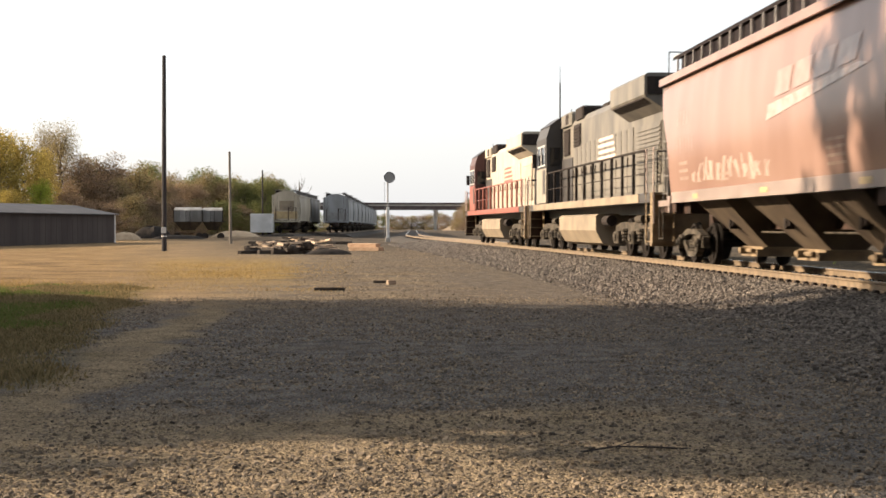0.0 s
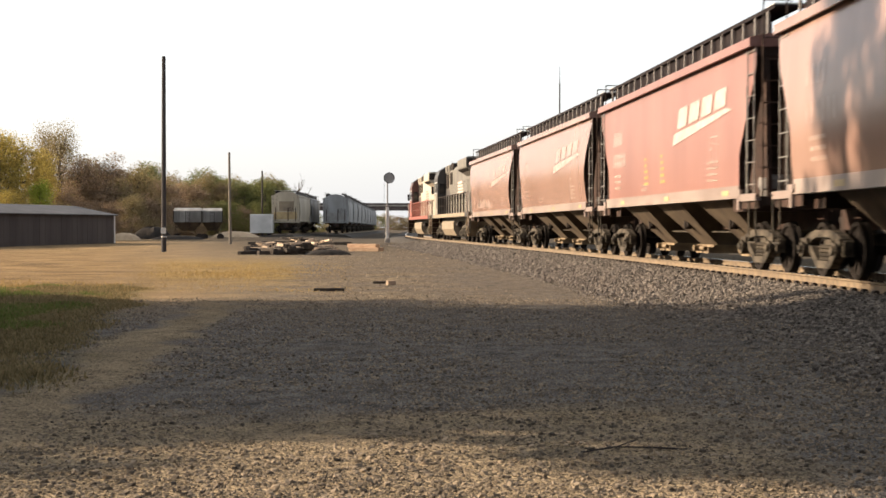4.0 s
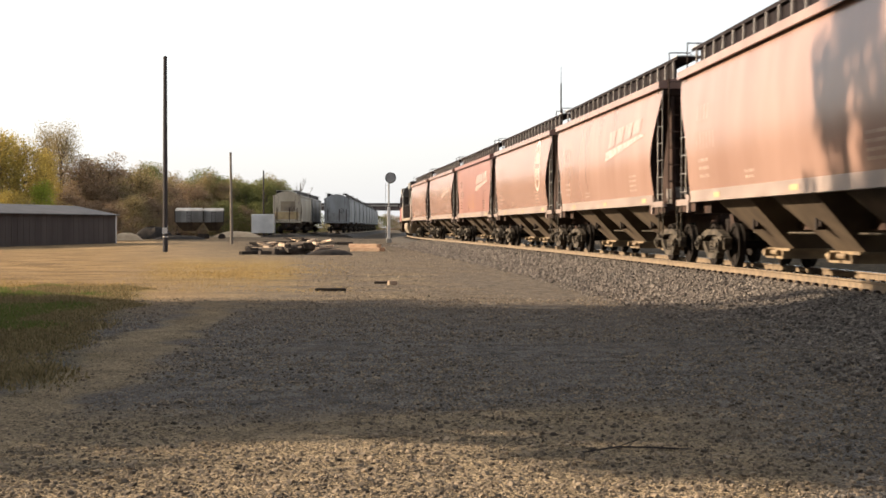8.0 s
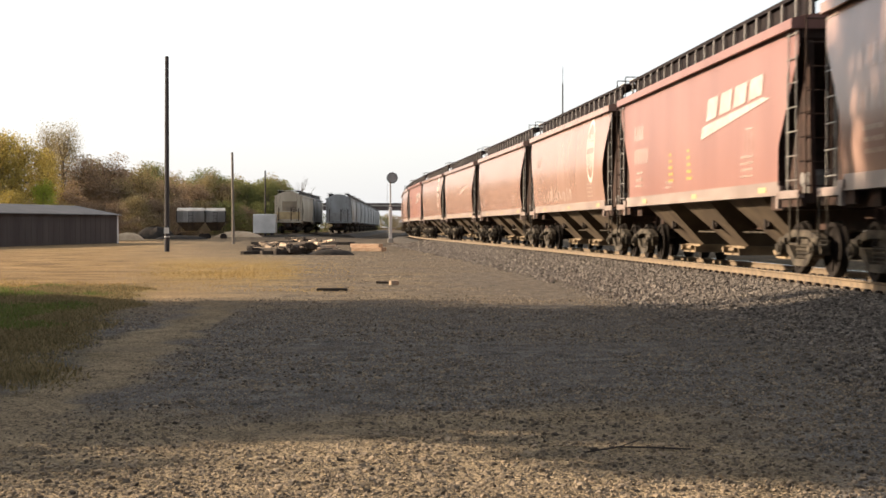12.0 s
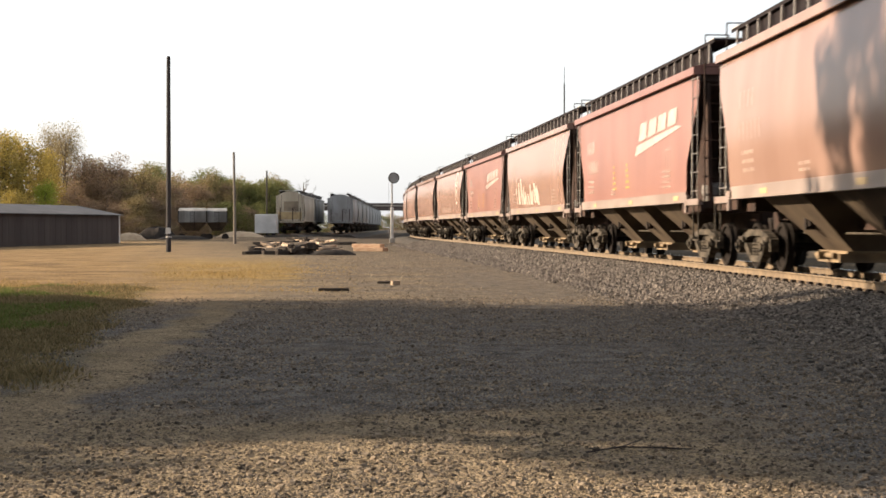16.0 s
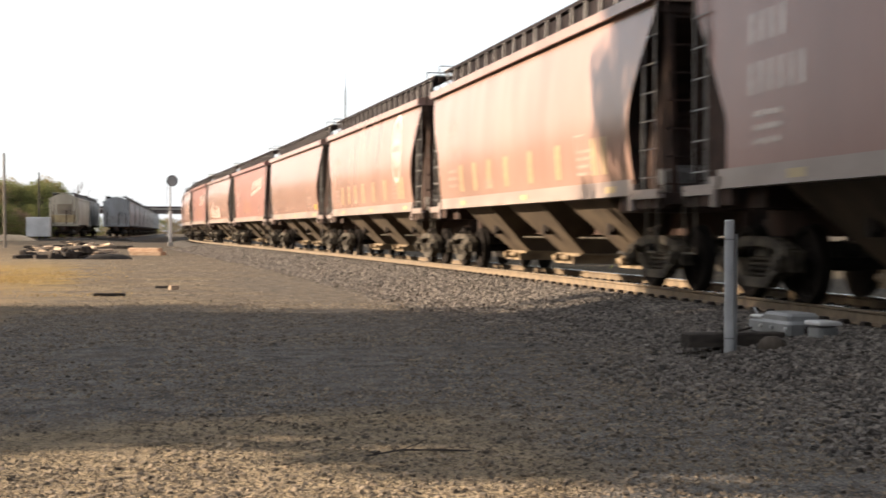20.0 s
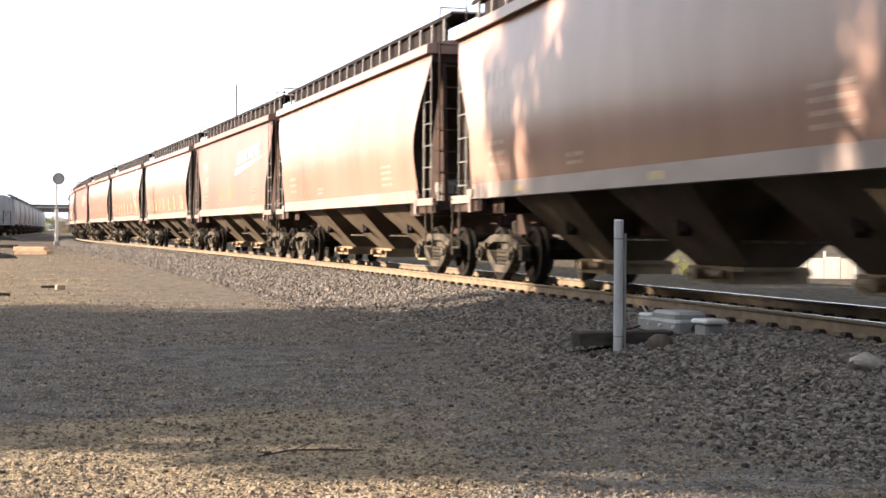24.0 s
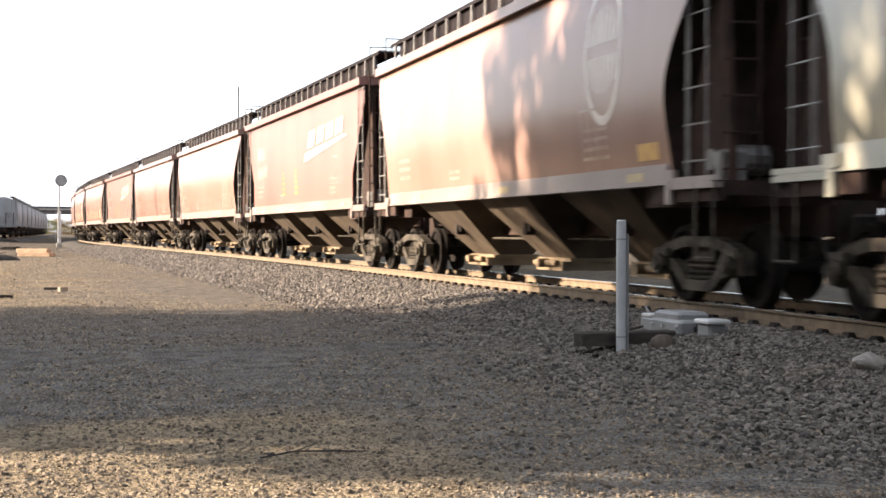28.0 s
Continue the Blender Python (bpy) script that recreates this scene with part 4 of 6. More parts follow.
    # roof fittings
    part("exhaust_stack", Build().bevel_box(-0.35, 0.35, 0.6, 1.7, 4.58, 4.86, 0.06), M_DARK, e)
    part("dynamic_brake_box", Build().bevel_box(-1.05, 1.05, 3.9, 5.7, 4.3, 4.78, 0.08), hood_paint, e)
    for s in (-1, 1):
        part("brake_grid_opening", Build().box(min(s * 1.052, s * 1.06), max(s * 1.052, s * 1.06), 4.1, 4.7, 4.36, 4.7), M_DARK, e)
    part("intake_housing", Build().bevel_box(-0.98, 0.98, 1.9, 3.2, 4.4, 4.82, 0.06), M_DARK, e)
    part("horn_bracket", Build().bevel_box(-0.2, 0.2, -1.4, -0.9, 4.58, 4.84, 0.04), M_DARK, e)
    part("roof_fan_hatch", Build().bevel_box(-0.75, 0.75, -4.6, -2.4, 4.58, 4.74, 0.05), hood_paint, e)
    # cab and nose
    b = Build()
    cab_prof = [(-1.5, 1.66), (-1.53, 4.0), (-1.4, 4.4), (-0.95, 4.72), (0.95, 4.72), (1.4, 4.4), (1.53, 4.0), (1.5, 1.66)]
    b.loft([[(x, y, z) for x, z in cab_prof] for y in (6.0, 8.3)] + [[(x * 0.97, 8.65, min(z, 4.62) - 0.04 if z > 2 else z) for x, z in cab_prof]])
    cab = part("cab", b, cab_paint, e)
    for s in (-1, 1):
        part("cab_side_sheet", Build().box(min(s * 1.515, s * 1.538), max(s * 1.515, s * 1.538), 6.02, 8.3, 1.68, 2.92), nose_paint, cab)
    for s in (-1, 1):
        for y in (6.25, 7.2):
            b = Build()
            lo, hi = sorted((s * 1.525, s * 1.54))
            b.box(lo, hi, y, y + 0.78, 3.05, 3.75)
            w = part("side_window", b, M_GLASS, cab)
            f = Build()
            for (a0, a1, c0, c1) in ((-0.05, 0.83, -0.05, 0.0), (-0.05, 0.83, 0.65, 0.70), (-0.05, 0.0, 0.0, 0.65), (0.78, 0.83, 0.0, 0.65)):
                f.box(min(s * 1.525, s * 1.555), max(s * 1.525, s * 1.555), y + a0, y + a1, 3.05 + c0, 3.05 + c1)
            part("window_frame", f, M_GALV, cab)
    roof = [(-1.4, 4.402), (-0.95, 4.722), (0.95, 4.722), (1.4, 4.402), (1.42, 4.43), (0.97, 4.76), (-0.97, 4.76), (-1.42, 4.43)]
    part("cab_roof", Build().loft([[(x, y, z) for x, z in roof] for y in (5.95, 8.3)]), M_BLACK, cab, "dark cab roof")
    for s in (-1, 1):
        part("cab_door_panel", Build().box(min(s * 1.54, s * 1.55), max(s * 1.54, s * 1.55), 6.2, 6.75, 2.0, 2.85), M_BLACK, cab, "dark cab door panel")
    # rear wall windows of the cab beside the hood
    for s in (-1, 1):
        part("rear_window", Build().box(min(s * 1.02, s * 1.4), max(s * 1.02, s * 1.4), 5.975, 5.995, 3.0, 3.65), M_GLASS, cab)
        part("mirror", Build().box(min(s * 1.58, s * 1.74), max(s * 1.58, s * 1.74), 7.95, 8.05, 3.0, 3.5), M_DARK, cab)
    b = Build()
    nose = [(-1.25, 1.66), (-1.28, 2.9), (-1.05, 3.15), (1.05, 3.15), (1.28, 2.9), (1.25, 1.66)]
    b.loft([[(x, y, z) for x, z in nose] for y in (8.64, 9.6)] + [[(x * 0.92, 10.15, z - (0.15 if z > 2 else 0)) for x, z in nose]])
    part("nose", b, nose_paint, e)
    part("windscreen", Build().hexa([(-1.2, 8.66, 3.2), (1.2, 8.66, 3.2), (1.2, 8.70, 3.2), (-1.2, 8.70, 3.2), (-1.15, 8.64, 4.0), (1.15, 8.64, 4.0), (1.15, 8.68, 4.0), (-1.15, 8.68, 4.0)]), M_GLASS, cab)
    b = Build()
    b.tube((0, 7.2, 4.72), (0, 7.2, 4.88), 0.16, 10)
    b.tube((-0.5, 6.7, 4.72), (-0.5, 6.7, 5.1), 0.015, 5)
    part("roof_antenna", b, M_DARK, cab)
    # fuel tank with rounded flanks
    b = Build()
    tank = [(-1.0, 0.26), (-1.3, 0.34), (-1.5, 0.72), (-1.5, 1.14), (-1.42, 1.2), (1.42, 1.2), (1.5, 1.14), (1.5, 0.72), (1.3, 0.34), (1.0, 0.26)]
    b.loft([[(x, y, z) for x, z in tank] for y in (-3.3, 3.3)])
    part("fuel_tank", b, M_TANK, e, "dusty tan fuel tank", smooth=False)
    for s in (-1, 1):
        b = Build()
        b.tube((s * 1.2, 3.4, 1.0), (s * 1.2, 4.2, 1.0), 0.16, 10)
        part("air_reservoir", b, M_DARK, e)
        part("air_reservoir", Build().tube((s * 1.2, -4.2, 1.0), (s * 1.2, -3.4, 1.0), 0.16, 10), M_DARK, e)
        # walkway rail
        b = Build()
        b.tube((s * 1.5, -9.9, 2.72), (s * 1.5, 5.9, 2.72), 0.03, 6)
        b.tube((s * 1.5, -9.9, 2.14), (s * 1.5, 5.9, 2.14), 0.014, 5)
        for k in range(12):
            y = -9.9 + k * 1.42
            b.tube((s * 1.5, y, 1.62), (s * 1.5, y, 2.74), 0.042, 6)
        part("handrail", b, M_DARK if hood_paint is not M_SILVER else sill_paint, e)
        for q in (-1, 1):
            b = Build()
            y0, y1 = sorted((q * 10.0, q * 10.75))
            for i in range(4):
                z = 0.45 + i * 0.33
                b.box(min(s * 1.0, s * 1.5), max(s * 1.0, s * 1.5), y0, y1, z, z + 0.03)
            b.box(min(s * 0.98, s * 1.0), max(s * 0.98, s * 1.0), y0, y1, 0.42, 1.66)
            b.box(min(s * 1.5, s * 1.53), max(s * 1.5, s * 1.53), y0, y0 + 0.06, 0.42, 1.66)
            b.box(min(s * 1.5, s * 1.53), max(s * 1.5, s * 1.53), y1 - 0.06, y1, 0.42, 1.66)
            part("step_well", b, M_STEPS, e)
            b = Build()
            b.tube((s * 1.5, q * 10.0, 1.6), (s * 1.5, q * 10.0, 2.75), 0.02, 6)
            b.tube((s * 1.5, q * 10.75, 0.9), (s * 1.5, q * 10.75, 2.75), 0.02, 6)
            part("step_grab_rail", b, M_WHITE, e)
    for q in (-1, 1):
        b = Build()
        y0, y1 = sorted((q * 10.4, q * 10.55))
        b.box(-1.5, 1.5, y0, y1, 0.35, 1.66)
        b.box(-1.5, 1.5, min(q * 10.5, q * 10.75), max(q * 10.5, q * 10.75), 1.6, 1.66)
        part("pilot_plate", b, M_STEPS if q < 0 else M_BROWN, e)
        b = Build()
        b.box(-0.08, 0.08, min(q * 10.5, q * 11.0), max(q * 10.5, q * 11.0), 0.78, 0.95)
        b.bevel_box(-0.17, 0.15, min(q * 10.92, q * 11.12), max(q * 10.92, q * 11.12), 0.72, 1.02, 0.03)
        part("coupler", b, M_DARK, e)
        b = Build()
        for x in (-1.4, -0.5, 0.5, 1.4):
            b.tube((x, q * 10.7, 1.64), (x, q * 10.7, 2.65), 0.02, 6)
        b.tube((-1.4, q * 10.7, 2.65), (-0.5, q * 10.7, 2.65), 0.02, 6)
        b.tube((0.5, q * 10.7, 2.65), (1.4, q * 10.7, 2.65), 0.02, 6)
        part("end_railing", b, M_DARK, e)
        engine_truck(e, q * 6.9)
    return e


engine_red = engine("diesel locomotive with red cab and silver hood", M_SILVER, M_MAROON, M_LOCORED, M_LOCORED, M_LOCORED)
engine_dark = engine("dusty black diesel locomotive with sun-bleached grey hood", M_DUSTY, M_BLACK, M_PALE, M_TANK, M_WHITE)


# ---- trees ----
def leaf_cloud(rng, centres, per, radius, size, flat=1.0):
    """Small leaf blades, thrown round the given centres."""
    n = len(centres) * per
    c = np.repeat(np.array([tuple(p) for p in centres]), per, axis=0)
    d = rng.normal(size=(n, 3))
    d /= np.linalg.norm(d, axis=1)[:, None] + 1e-6
    c = c + d * (rng.random((n, 1)) ** 0.45) * radius * np.array([1, 1, flat])
    u = rng.normal(size=(n, 3))
    u /= np.linalg.norm(u, axis=1)[:, None]
    w = np.cross(u, rng.normal(size=(n, 3)))
    w /= np.linalg.norm(w, axis=1)[:, None]
    s = size * rng.uniform(0.6, 1.4, (n, 1))
    q = np.stack([c - u * s, c - w * s * 0.55, c + u * s, c + w * s * 0.55], axis=1).reshape(-1, 3)
    b = Build()
    b.v = q.tolist()
    b.f = [(4 * i, 4 * i + 1, 4 * i + 2, 4 * i + 3) for i in range(n)]
    return b


def quick_mesh(b, name, material):
    me = bpy.data.meshes.new(name)
    me.from_pydata(b.v, [], b.f)
    me.materials.append(material)
    return me


def tree(seed, height, spread, leaves, label, per=260, leaf=0.1, low=0.15, clumps=24, bare=False, group="tree line", radius=0.24, heavy=1.0):
    """A tapered trunk, limbs and a crown of leaf clumps on the limbs."""
    rng, r = np.random.default_rng(seed), random.Random(seed)
    t = thing("tree", label, "tree", group=group)
    trunk, limbs, centres = Build(), Build(), []
    p, w = Vector((0, 0, -0.2)), height * 0.02 + 0.06
    pts = [p]
    for k in range(6):
        q = p + Vector((r.uniform(-0.05, 0.05) * height * 0.3, r.uniform(-0.05, 0.05) * height * 0.3, height * 0.145))
        trunk.tube(p, q, w, 8, w * 0.8, caps=False)
        p, w = q, w * 0.8
        pts.append(q)
    for k in range(clumps):
        base = pts[min(5, max(int(low * 6.5), 1 + int(k / clumps * 5.5)))]
        f = low + (1 - low) * ((k + 0.5) / clumps) ** heavy
        a = k * 2.4 + r.uniform(-0.4, 0.4)
        reach = spread * (1.0 - 0.75 * max(0, f - 0.45) / 0.55) * r.uniform(0.45, 1.0)
        tip = Vector((math.cos(a) * reach, math.sin(a) * reach, height * f * r.uniform(0.92, 1.04)))
        mid = base.lerp(tip, 0.5) + Vector((0, 0, -0.04 * height))
        limbs.tube(base, mid, 0.05 + height * 0.004, 5, 0.04, caps=False)
        limbs.tube(mid, tip, 0.04, 5, 0.012, caps=False)
        if bare:
            for j in range(7):
                s = mid.lerp(tip, r.random())
                limbs.tube(s, s + Vector((r.uniform(-1, 1), r.uniform(-1, 1), r.uniform(0.3, 1.4))) * height * 0.08, 0.018, 4, 0.006, caps=False)
        else:
            centres += [tip, mid.lerp(tip, 0.55) + Vector((r.uniform(-0.6, 0.6), r.uniform(-0.6, 0.6), r.uniform(-0.5, 0.4)))]
    part("trunk", trunk, M_BARK, t)
    part("branchwork", limbs, M_BARK, t)
    if not bare:
        part("crown", quick_mesh(leaf_cloud(rng, centres, per, height * radius * 0.5, leaf), "crown", leaves), leaves, t)
    return t


def bearing_place(px, depth, z=0.0):
    """A place at that depth ahead, by its sideways bearing in 1/2550."""
    return ((px - 784) / 2550 * depth, depth, z)


protos = {
    "gold": tree(11, 10, 4.2, L_YELLOW, "golden autumn tree at the yard's edge", low=0.1),
    "gold2": tree(12, 10, 3.8, L_YELLOW, "golden autumn tree at the yard's edge", low=0.08),
    "green": tree(13, 10, 4.4, L_GREEN, "dull green broadleaf tree in the tree line", low=0.08),
    "green2": tree(14, 10, 4.0, L_GREEN, "dull green broadleaf tree in the tree line", low=0.08),
    "brown": tree(15, 10, 4.2, L_BROWN, "russet brown autumn tree in the tree line", low=0.05),
    "brown2": tree(16, 10, 4.6, L_BROWN, "russet brown autumn tree in the tree line", low=0.05),
    "olive": tree(17, 10, 4.4, L_OLIVE, "olive and tan autumn tree in the tree line", low=0.05),
    "olive2": tree(18, 10, 4.0, L_OLIVE, "olive and tan autumn tree in the tree line", low=0.05),
    "grey": tree(19, 10, 2.5, L_OLIVE, "thin-leaved greyish tree above the others", per=330, leaf=0.055, low=0.3),
    "fresh": tree(20, 10, 3.6, L_BRIGHT, "fresh yellow-green young tree", low=0.06),
}
used = set()


def plant(kind, px, depth, top_px, spread=1.0):
    """Plants a tree so tall that its top stands at that height in the view."""
    h = (404 - top_px) / 2550 * depth + EYE_Z - 0.2
    x, y, _ = bearing_place(px, depth)
    k = h / 10.0
    m = Matrix.Translation((x, y, rise(x, y) - 0.1)) @ Matrix.Rotation(px * 1.7 + depth, 4, "Z") @ Matrix.Diagonal((k * spread, k * spread, k, 1))
    src = protos[kind]
    if kind in used:
        return copy_thing(src, m)
    used.add(kind)
    src.matrix_basis = m
    return src


# the wood behind the yard, from its yellow end towards the far bridge
for kind, px, depth, top, sp in (
        ("gold", 6, 128, 232, 1.0), ("gold2", 40, 132, 244, 1.0), ("gold", 78, 140, 262, 0.8), ("fresh", 78, 126, 318, 0.9), ("grey", 116, 150, 224, 0.95), ("grey", 92, 156, 254, 0.9),
        ("gold2", -30, 130, 236, 1.1), ("gold", -70, 125, 226, 1.1), ("olive", -110, 128, 240, 1.2),
        ("brown", 146, 150, 284, 1.2), ("olive2", 172, 158, 288, 1.2), ("brown2", 198, 155, 286, 1.3), ("brown", 226, 163, 290, 1.3), ("olive", 250, 160, 292, 1.2), ("brown2", 184, 150, 300, 1.3), ("olive2", 214, 152, 302, 1.3), ("brown", 286, 168, 300, 1.3), ("brown2", 124, 142, 322, 1.3),
        ("green2", 272, 172, 291, 1.1), ("brown2", 300, 176, 304, 1.3), ("olive2", 322, 184, 306, 1.3), ("brown", 342, 180, 308, 1.3), ("green", 366, 196, 302, 1.3), ("green2", 392, 200, 298, 1.2),
        ("green", 418, 205, 310, 1.2), ("olive", 404, 190, 322, 1.3), ("green", 446, 210, 318, 1.2), ("green2", 472, 200, 308, 1.3), ("green", 492, 205, 310, 1.1), ("fresh", 478, 215, 314, 1.0), ("green2", 504, 210, 324, 1.0),
        ("brown", 160, 140, 344, 1.6), ("brown2", 205, 142, 350, 1.6), ("olive", 240, 146, 346, 1.6), ("brown", 280, 152, 342, 1.6), ("brown2", 318, 160, 344, 1.6), ("olive2", 356, 168, 346, 1.6),
        ("green", 400, 176, 350, 1.6), ("brown", 436, 182, 356, 1.6), ("green2", 462, 186, 350, 1.5), ("green", 500, 196, 356, 1.4), ("olive", 120, 134, 356, 1.5), ("olive2", 60, 122, 346, 1.4), ("gold", 20, 120, 332, 1.3),
        ("green", 530, 240, 362, 1.6), ("green2", 560, 260, 366, 1.6), ("olive", 600, 300, 372, 1.6), ("green2", 640, 330, 376, 1.6)):
    plant(kind, px, depth, top, sp)
kinds = ("brown", "olive2", "brown2", "olive", "green2", "brown", "green", "olive", "green2")
for i in range(30):
    q = 150 + i * 12
    if q < 505:
        plant(kinds[i % 4] if q < 290 else kinds[4 + i % 5], q, 190 + 14 * ((i * 7) % 3), (294 if q < 290 else 306) + (i * 5) % 9, 1.0)
# trees added past the shed, out of view, as a dark band for the car flanks to mirror
for i in range(26):
    x, y = -44 - i * 3.4, 112 - 1.1 * i + 9 * (i % 3)
    k = 0.78 + 0.06 * (i % 4)
    copy_thing(protos[("olive", "brown", "olive2", "green", "brown2")[i % 5]], pose(x, y, -0.1, 0, 0, i * 77) @ Matrix.Diagonal((k, k, k, 1)))
# thin bare tree over the parked cars
bare = tree(31, 10, 3.2, L_OLIVE, "small leafless tree behind the parked cars", bare=True, clumps=12)
k = ((402 - 306) / 2550 * 230 + 1.1) / 10
bare.matrix_basis = Matrix.Translation((*bearing_place(541, 230)[:2], 0.1)) @ Matrix.Diagonal((k, k, k, 1))
# woods beyond and beside the bridge
for kind, px, depth, top, sp in (
        ("brown", 826, 470, 354, 1.0), ("olive", 840, 450, 350, 1.0), ("brown2", 856, 440, 352, 1.2), ("green", 876, 430, 356, 1.2), ("olive2", 814, 490, 366, 0.8),
        ("olive", 690, 640, 379, 2.2), ("brown", 712, 650, 378, 2.2), ("olive2", 734, 640, 379, 2.2), ("brown2", 756, 645, 377, 2.2), ("olive", 778, 640, 377, 2.2), ("green", 668, 620, 377, 2.0), ("brown", 796, 600, 376, 2.0),
        ("green2", 652, 560, 380, 1.8), ("olive", 880, 420, 360, 1.4), ("brown", 910, 410, 362, 1.4), ("olive2", 945, 400, 366, 1.5), ("brown2", 985, 390, 368, 1.5)):
    plant(kind, px, depth, top, sp)
# sunlit scrub across the line, seen under the cars
scrub = tree(41, 10, 5.0, L_BRIGHT, "yellow-green sunlit bush across the track", low=0.04, per=80, clumps=16)
scrub_used = False
for x, y, h in ((21.5, 51, 1.7), (24, 55, 2.0), (26.5, 53, 1.6), (29, 57, 2.2), (32, 54, 1.8), (35, 52, 1.9), (20, 58, 1.8), (38, 50, 1.7), (17, 62, 1.9), (41, 54, 2.2), (33, 47, 1.2)):
    m = Matrix.Translation((x, y, -0.5)) @ Matrix.Rotation(x * 3.1 + y, 4, "Z") @ Matrix.Diagonal((h / 10, h / 10, h / 10, 1))
    if scrub_used:
        copy_thing(scrub, m)
    else:
        scrub.matrix_basis, scrub_used = m, True
# tall trees beside the camera, out of view, that throw the long shadow over the yard
shade = tree(51, 20.5, 4.8, L_SHADE, "tall leafy unseen tree throwing shade and blocking sky light", per=170, leaf=0.19, low=0.03, clumps=52, group="roadside trees", radius=0.095, heavy=1.5)
shade.matrix_basis = pose(-17.2, 17.3, -0.1)
copy_thing(shade, pose(-17.8, 21.0, -0.1, 0, 0, 70))
copy_thing(shade, pose(-17.2, 21.3, -0.1, 0, 0, 160))
copy_thing(shade, pose(-17.4, 25.4, -0.1, 0, 0, 200) @ Matrix.Diagonal((0.75, 0.75, 0.42, 1)))
copy_thing(shade, pose(-19.5, 15.9, -0.1, 0, 0, 20) @ Matrix.Diagonal((0.4, 0.4, 0.7, 1)))
copy_thing(shade, pose(-23.0, 20.8, -0.1, 0, 0, 310))
copy_thing(shade, pose(-26.0, 23.6, -0.1, 0, 0, 30))
airy = tree(54, 16, 3.4, L_SHADE, "tall thin-leaved tree beside the yard", per=60, leaf=0.15, low=0.5, clumps=16, group="roadside trees", radius=0.075)
airy.matrix_basis = pose(-18.2, 26.2, -0.1)
copy_thing(airy, pose(-21.5, 26.8, -0.1, 0, 0, 130))
high = tree(53, 17, 3.6, L_SHADE, "tall tree with a high leafy crown beside the yard", per=200, leaf=0.2, low=0.485, clumps=30, group="roadside trees", radius=0.13)
high.matrix_basis = pose(-17.5, 13.0, -0.1)
copy_thing(high, pose(-18.5, 8.3, -0.1, 0, 0, 80))
# more unseen trees, added round the camera to cut sky light on the cars
for x, y, a in ((-24, 2, 20), (-19, -6, 90), (-11, -12, 140), (-3, -15, 200), (-8, -20, 260), (-21, 5, 45), (-29, 6, 75), (-28, -2, 15), (-24, -11, 220), (-16, -17, 300), (-34, 3, 110), (-31, -8, 190), (-33, 10, 280)):
    copy_thing(shade, pose(x, y, -0.1, 0, 0, a) @ Matrix.Diagonal((1.15, 1.15, 1.0, 1)))
# trees added west of the yard, out of view: they block sky light, and the flanks of the cars mirror them
for i in range(18):
    x, y = -27 - 6 * (i % 3) - 2.2 * (i % 2), 6 + i * 1.15
    copy_thing(protos[("olive", "brown", "green", "brown2", "olive2")[i % 5]], pose(x, y, -0.2, 0, 0, i * 53) @ Matrix.Diagonal((1.25, 1.25, 1.15 + 0.1 * (i % 3), 1)))
for i in range(16):
    x, y = -74 - 7 * (i % 3), 14 + i * 7.0
    k = 0.72 + 0.08 * ((i * 5) % 4)
    copy_thing(shade, pose(x, y, -0.1, 0, 0, i * 71) @ Matrix.Diagonal((1.5 * k, 1.5 * k, k, 1)))


# shrubs added out of view, only to cast shadow on the near left ground
shrub = tree(56, 3.2, 1.3, L_SHADE, "unseen dense shrub added to shade the yard's near left", per=120, leaf=0.07, low=0.08, clumps=22, group="roadside shrubs")
shrub.matrix_basis = pose(-9.4, 10.9, -0.1)
copy_thing(shrub, pose(-10.2, 9.6, -0.1, 0, 0, 110))


# ---- parked cars, signal, poles, bridge ----
grey_car = hopper_car(False, M_GREYCAR, "weathered pale grey covered hopper car parked on a siding", M_GREYCAR)
del WHEEL_TURNS[-4:]
cream_car = hopper_car(False, M_CREAMCAR, "weathered tan-grey hopper car with ochre end panel", M_CREAMCAR)
del WHEEL_TURNS[-4:]
tagged(cream_car, group="parked hopper cars")
tagged(grey_car, group="parked hopper cars")


def bulkhead(car, paint, upper, lower):
    """A rounded end sheet under a domed roof, with patches of rust."""
    y = -7.86
    top = [(1.56 * math.cos(math.radians(a)), 3.75 + 0.98 * math.sin(math.radians(a))) for a in range(0, 181, 15)]
    prof = [(1.5, 1.4), *top, (-1.5, 1.4)]
    b = Build().loft([[(x, y + d, z) for x, z in prof] for d in (-0.05, 0.0)])
    part("end_bulkhead", b, paint, car, "weathered domed end sheet")
    part("end_panel", Build().box(-0.7, 0.95, y - 0.08, y - 0.052, 2.5, 3.6), upper, car, "weathered upper end panel")
    part("end_panel", Build().box(-1.3, 1.3, y - 0.08, y - 0.052, 1.6, 2.42), lower, car, "rust-stained lower end panel")
    for x in (-1.1, 0.3, 1.15):
        part("rust_streak", Build().box(x - 0.05, x + 0.05, y - 0.1, y - 0.082, 1.42, 2.9), M_BROWN, car, "dark vertical streak of rust")
    part("dome_roof", Build().loft([[(x, q, z + 0.01) for x, z in top] for q in (-7.8, 7.8)], closed=False), paint, car, "weathered domed roof sheet", smooth=True)


def heading(a, b):
    return math.degrees(math.atan2(-(b[0] - a[0]), b[1] - a[1]))


row1 = (bearing_place(511, 161), bearing_place(590, 240))
row2 = (bearing_place(600, 176), bearing_place(676, 420))


def along(row, d):
    a, b = Vector(row[0]), Vector(row[1])
    p = a + (b - a).normalized() * d
    return pose(p.x, p.y, 0.58, 0, 0, heading(a, b))


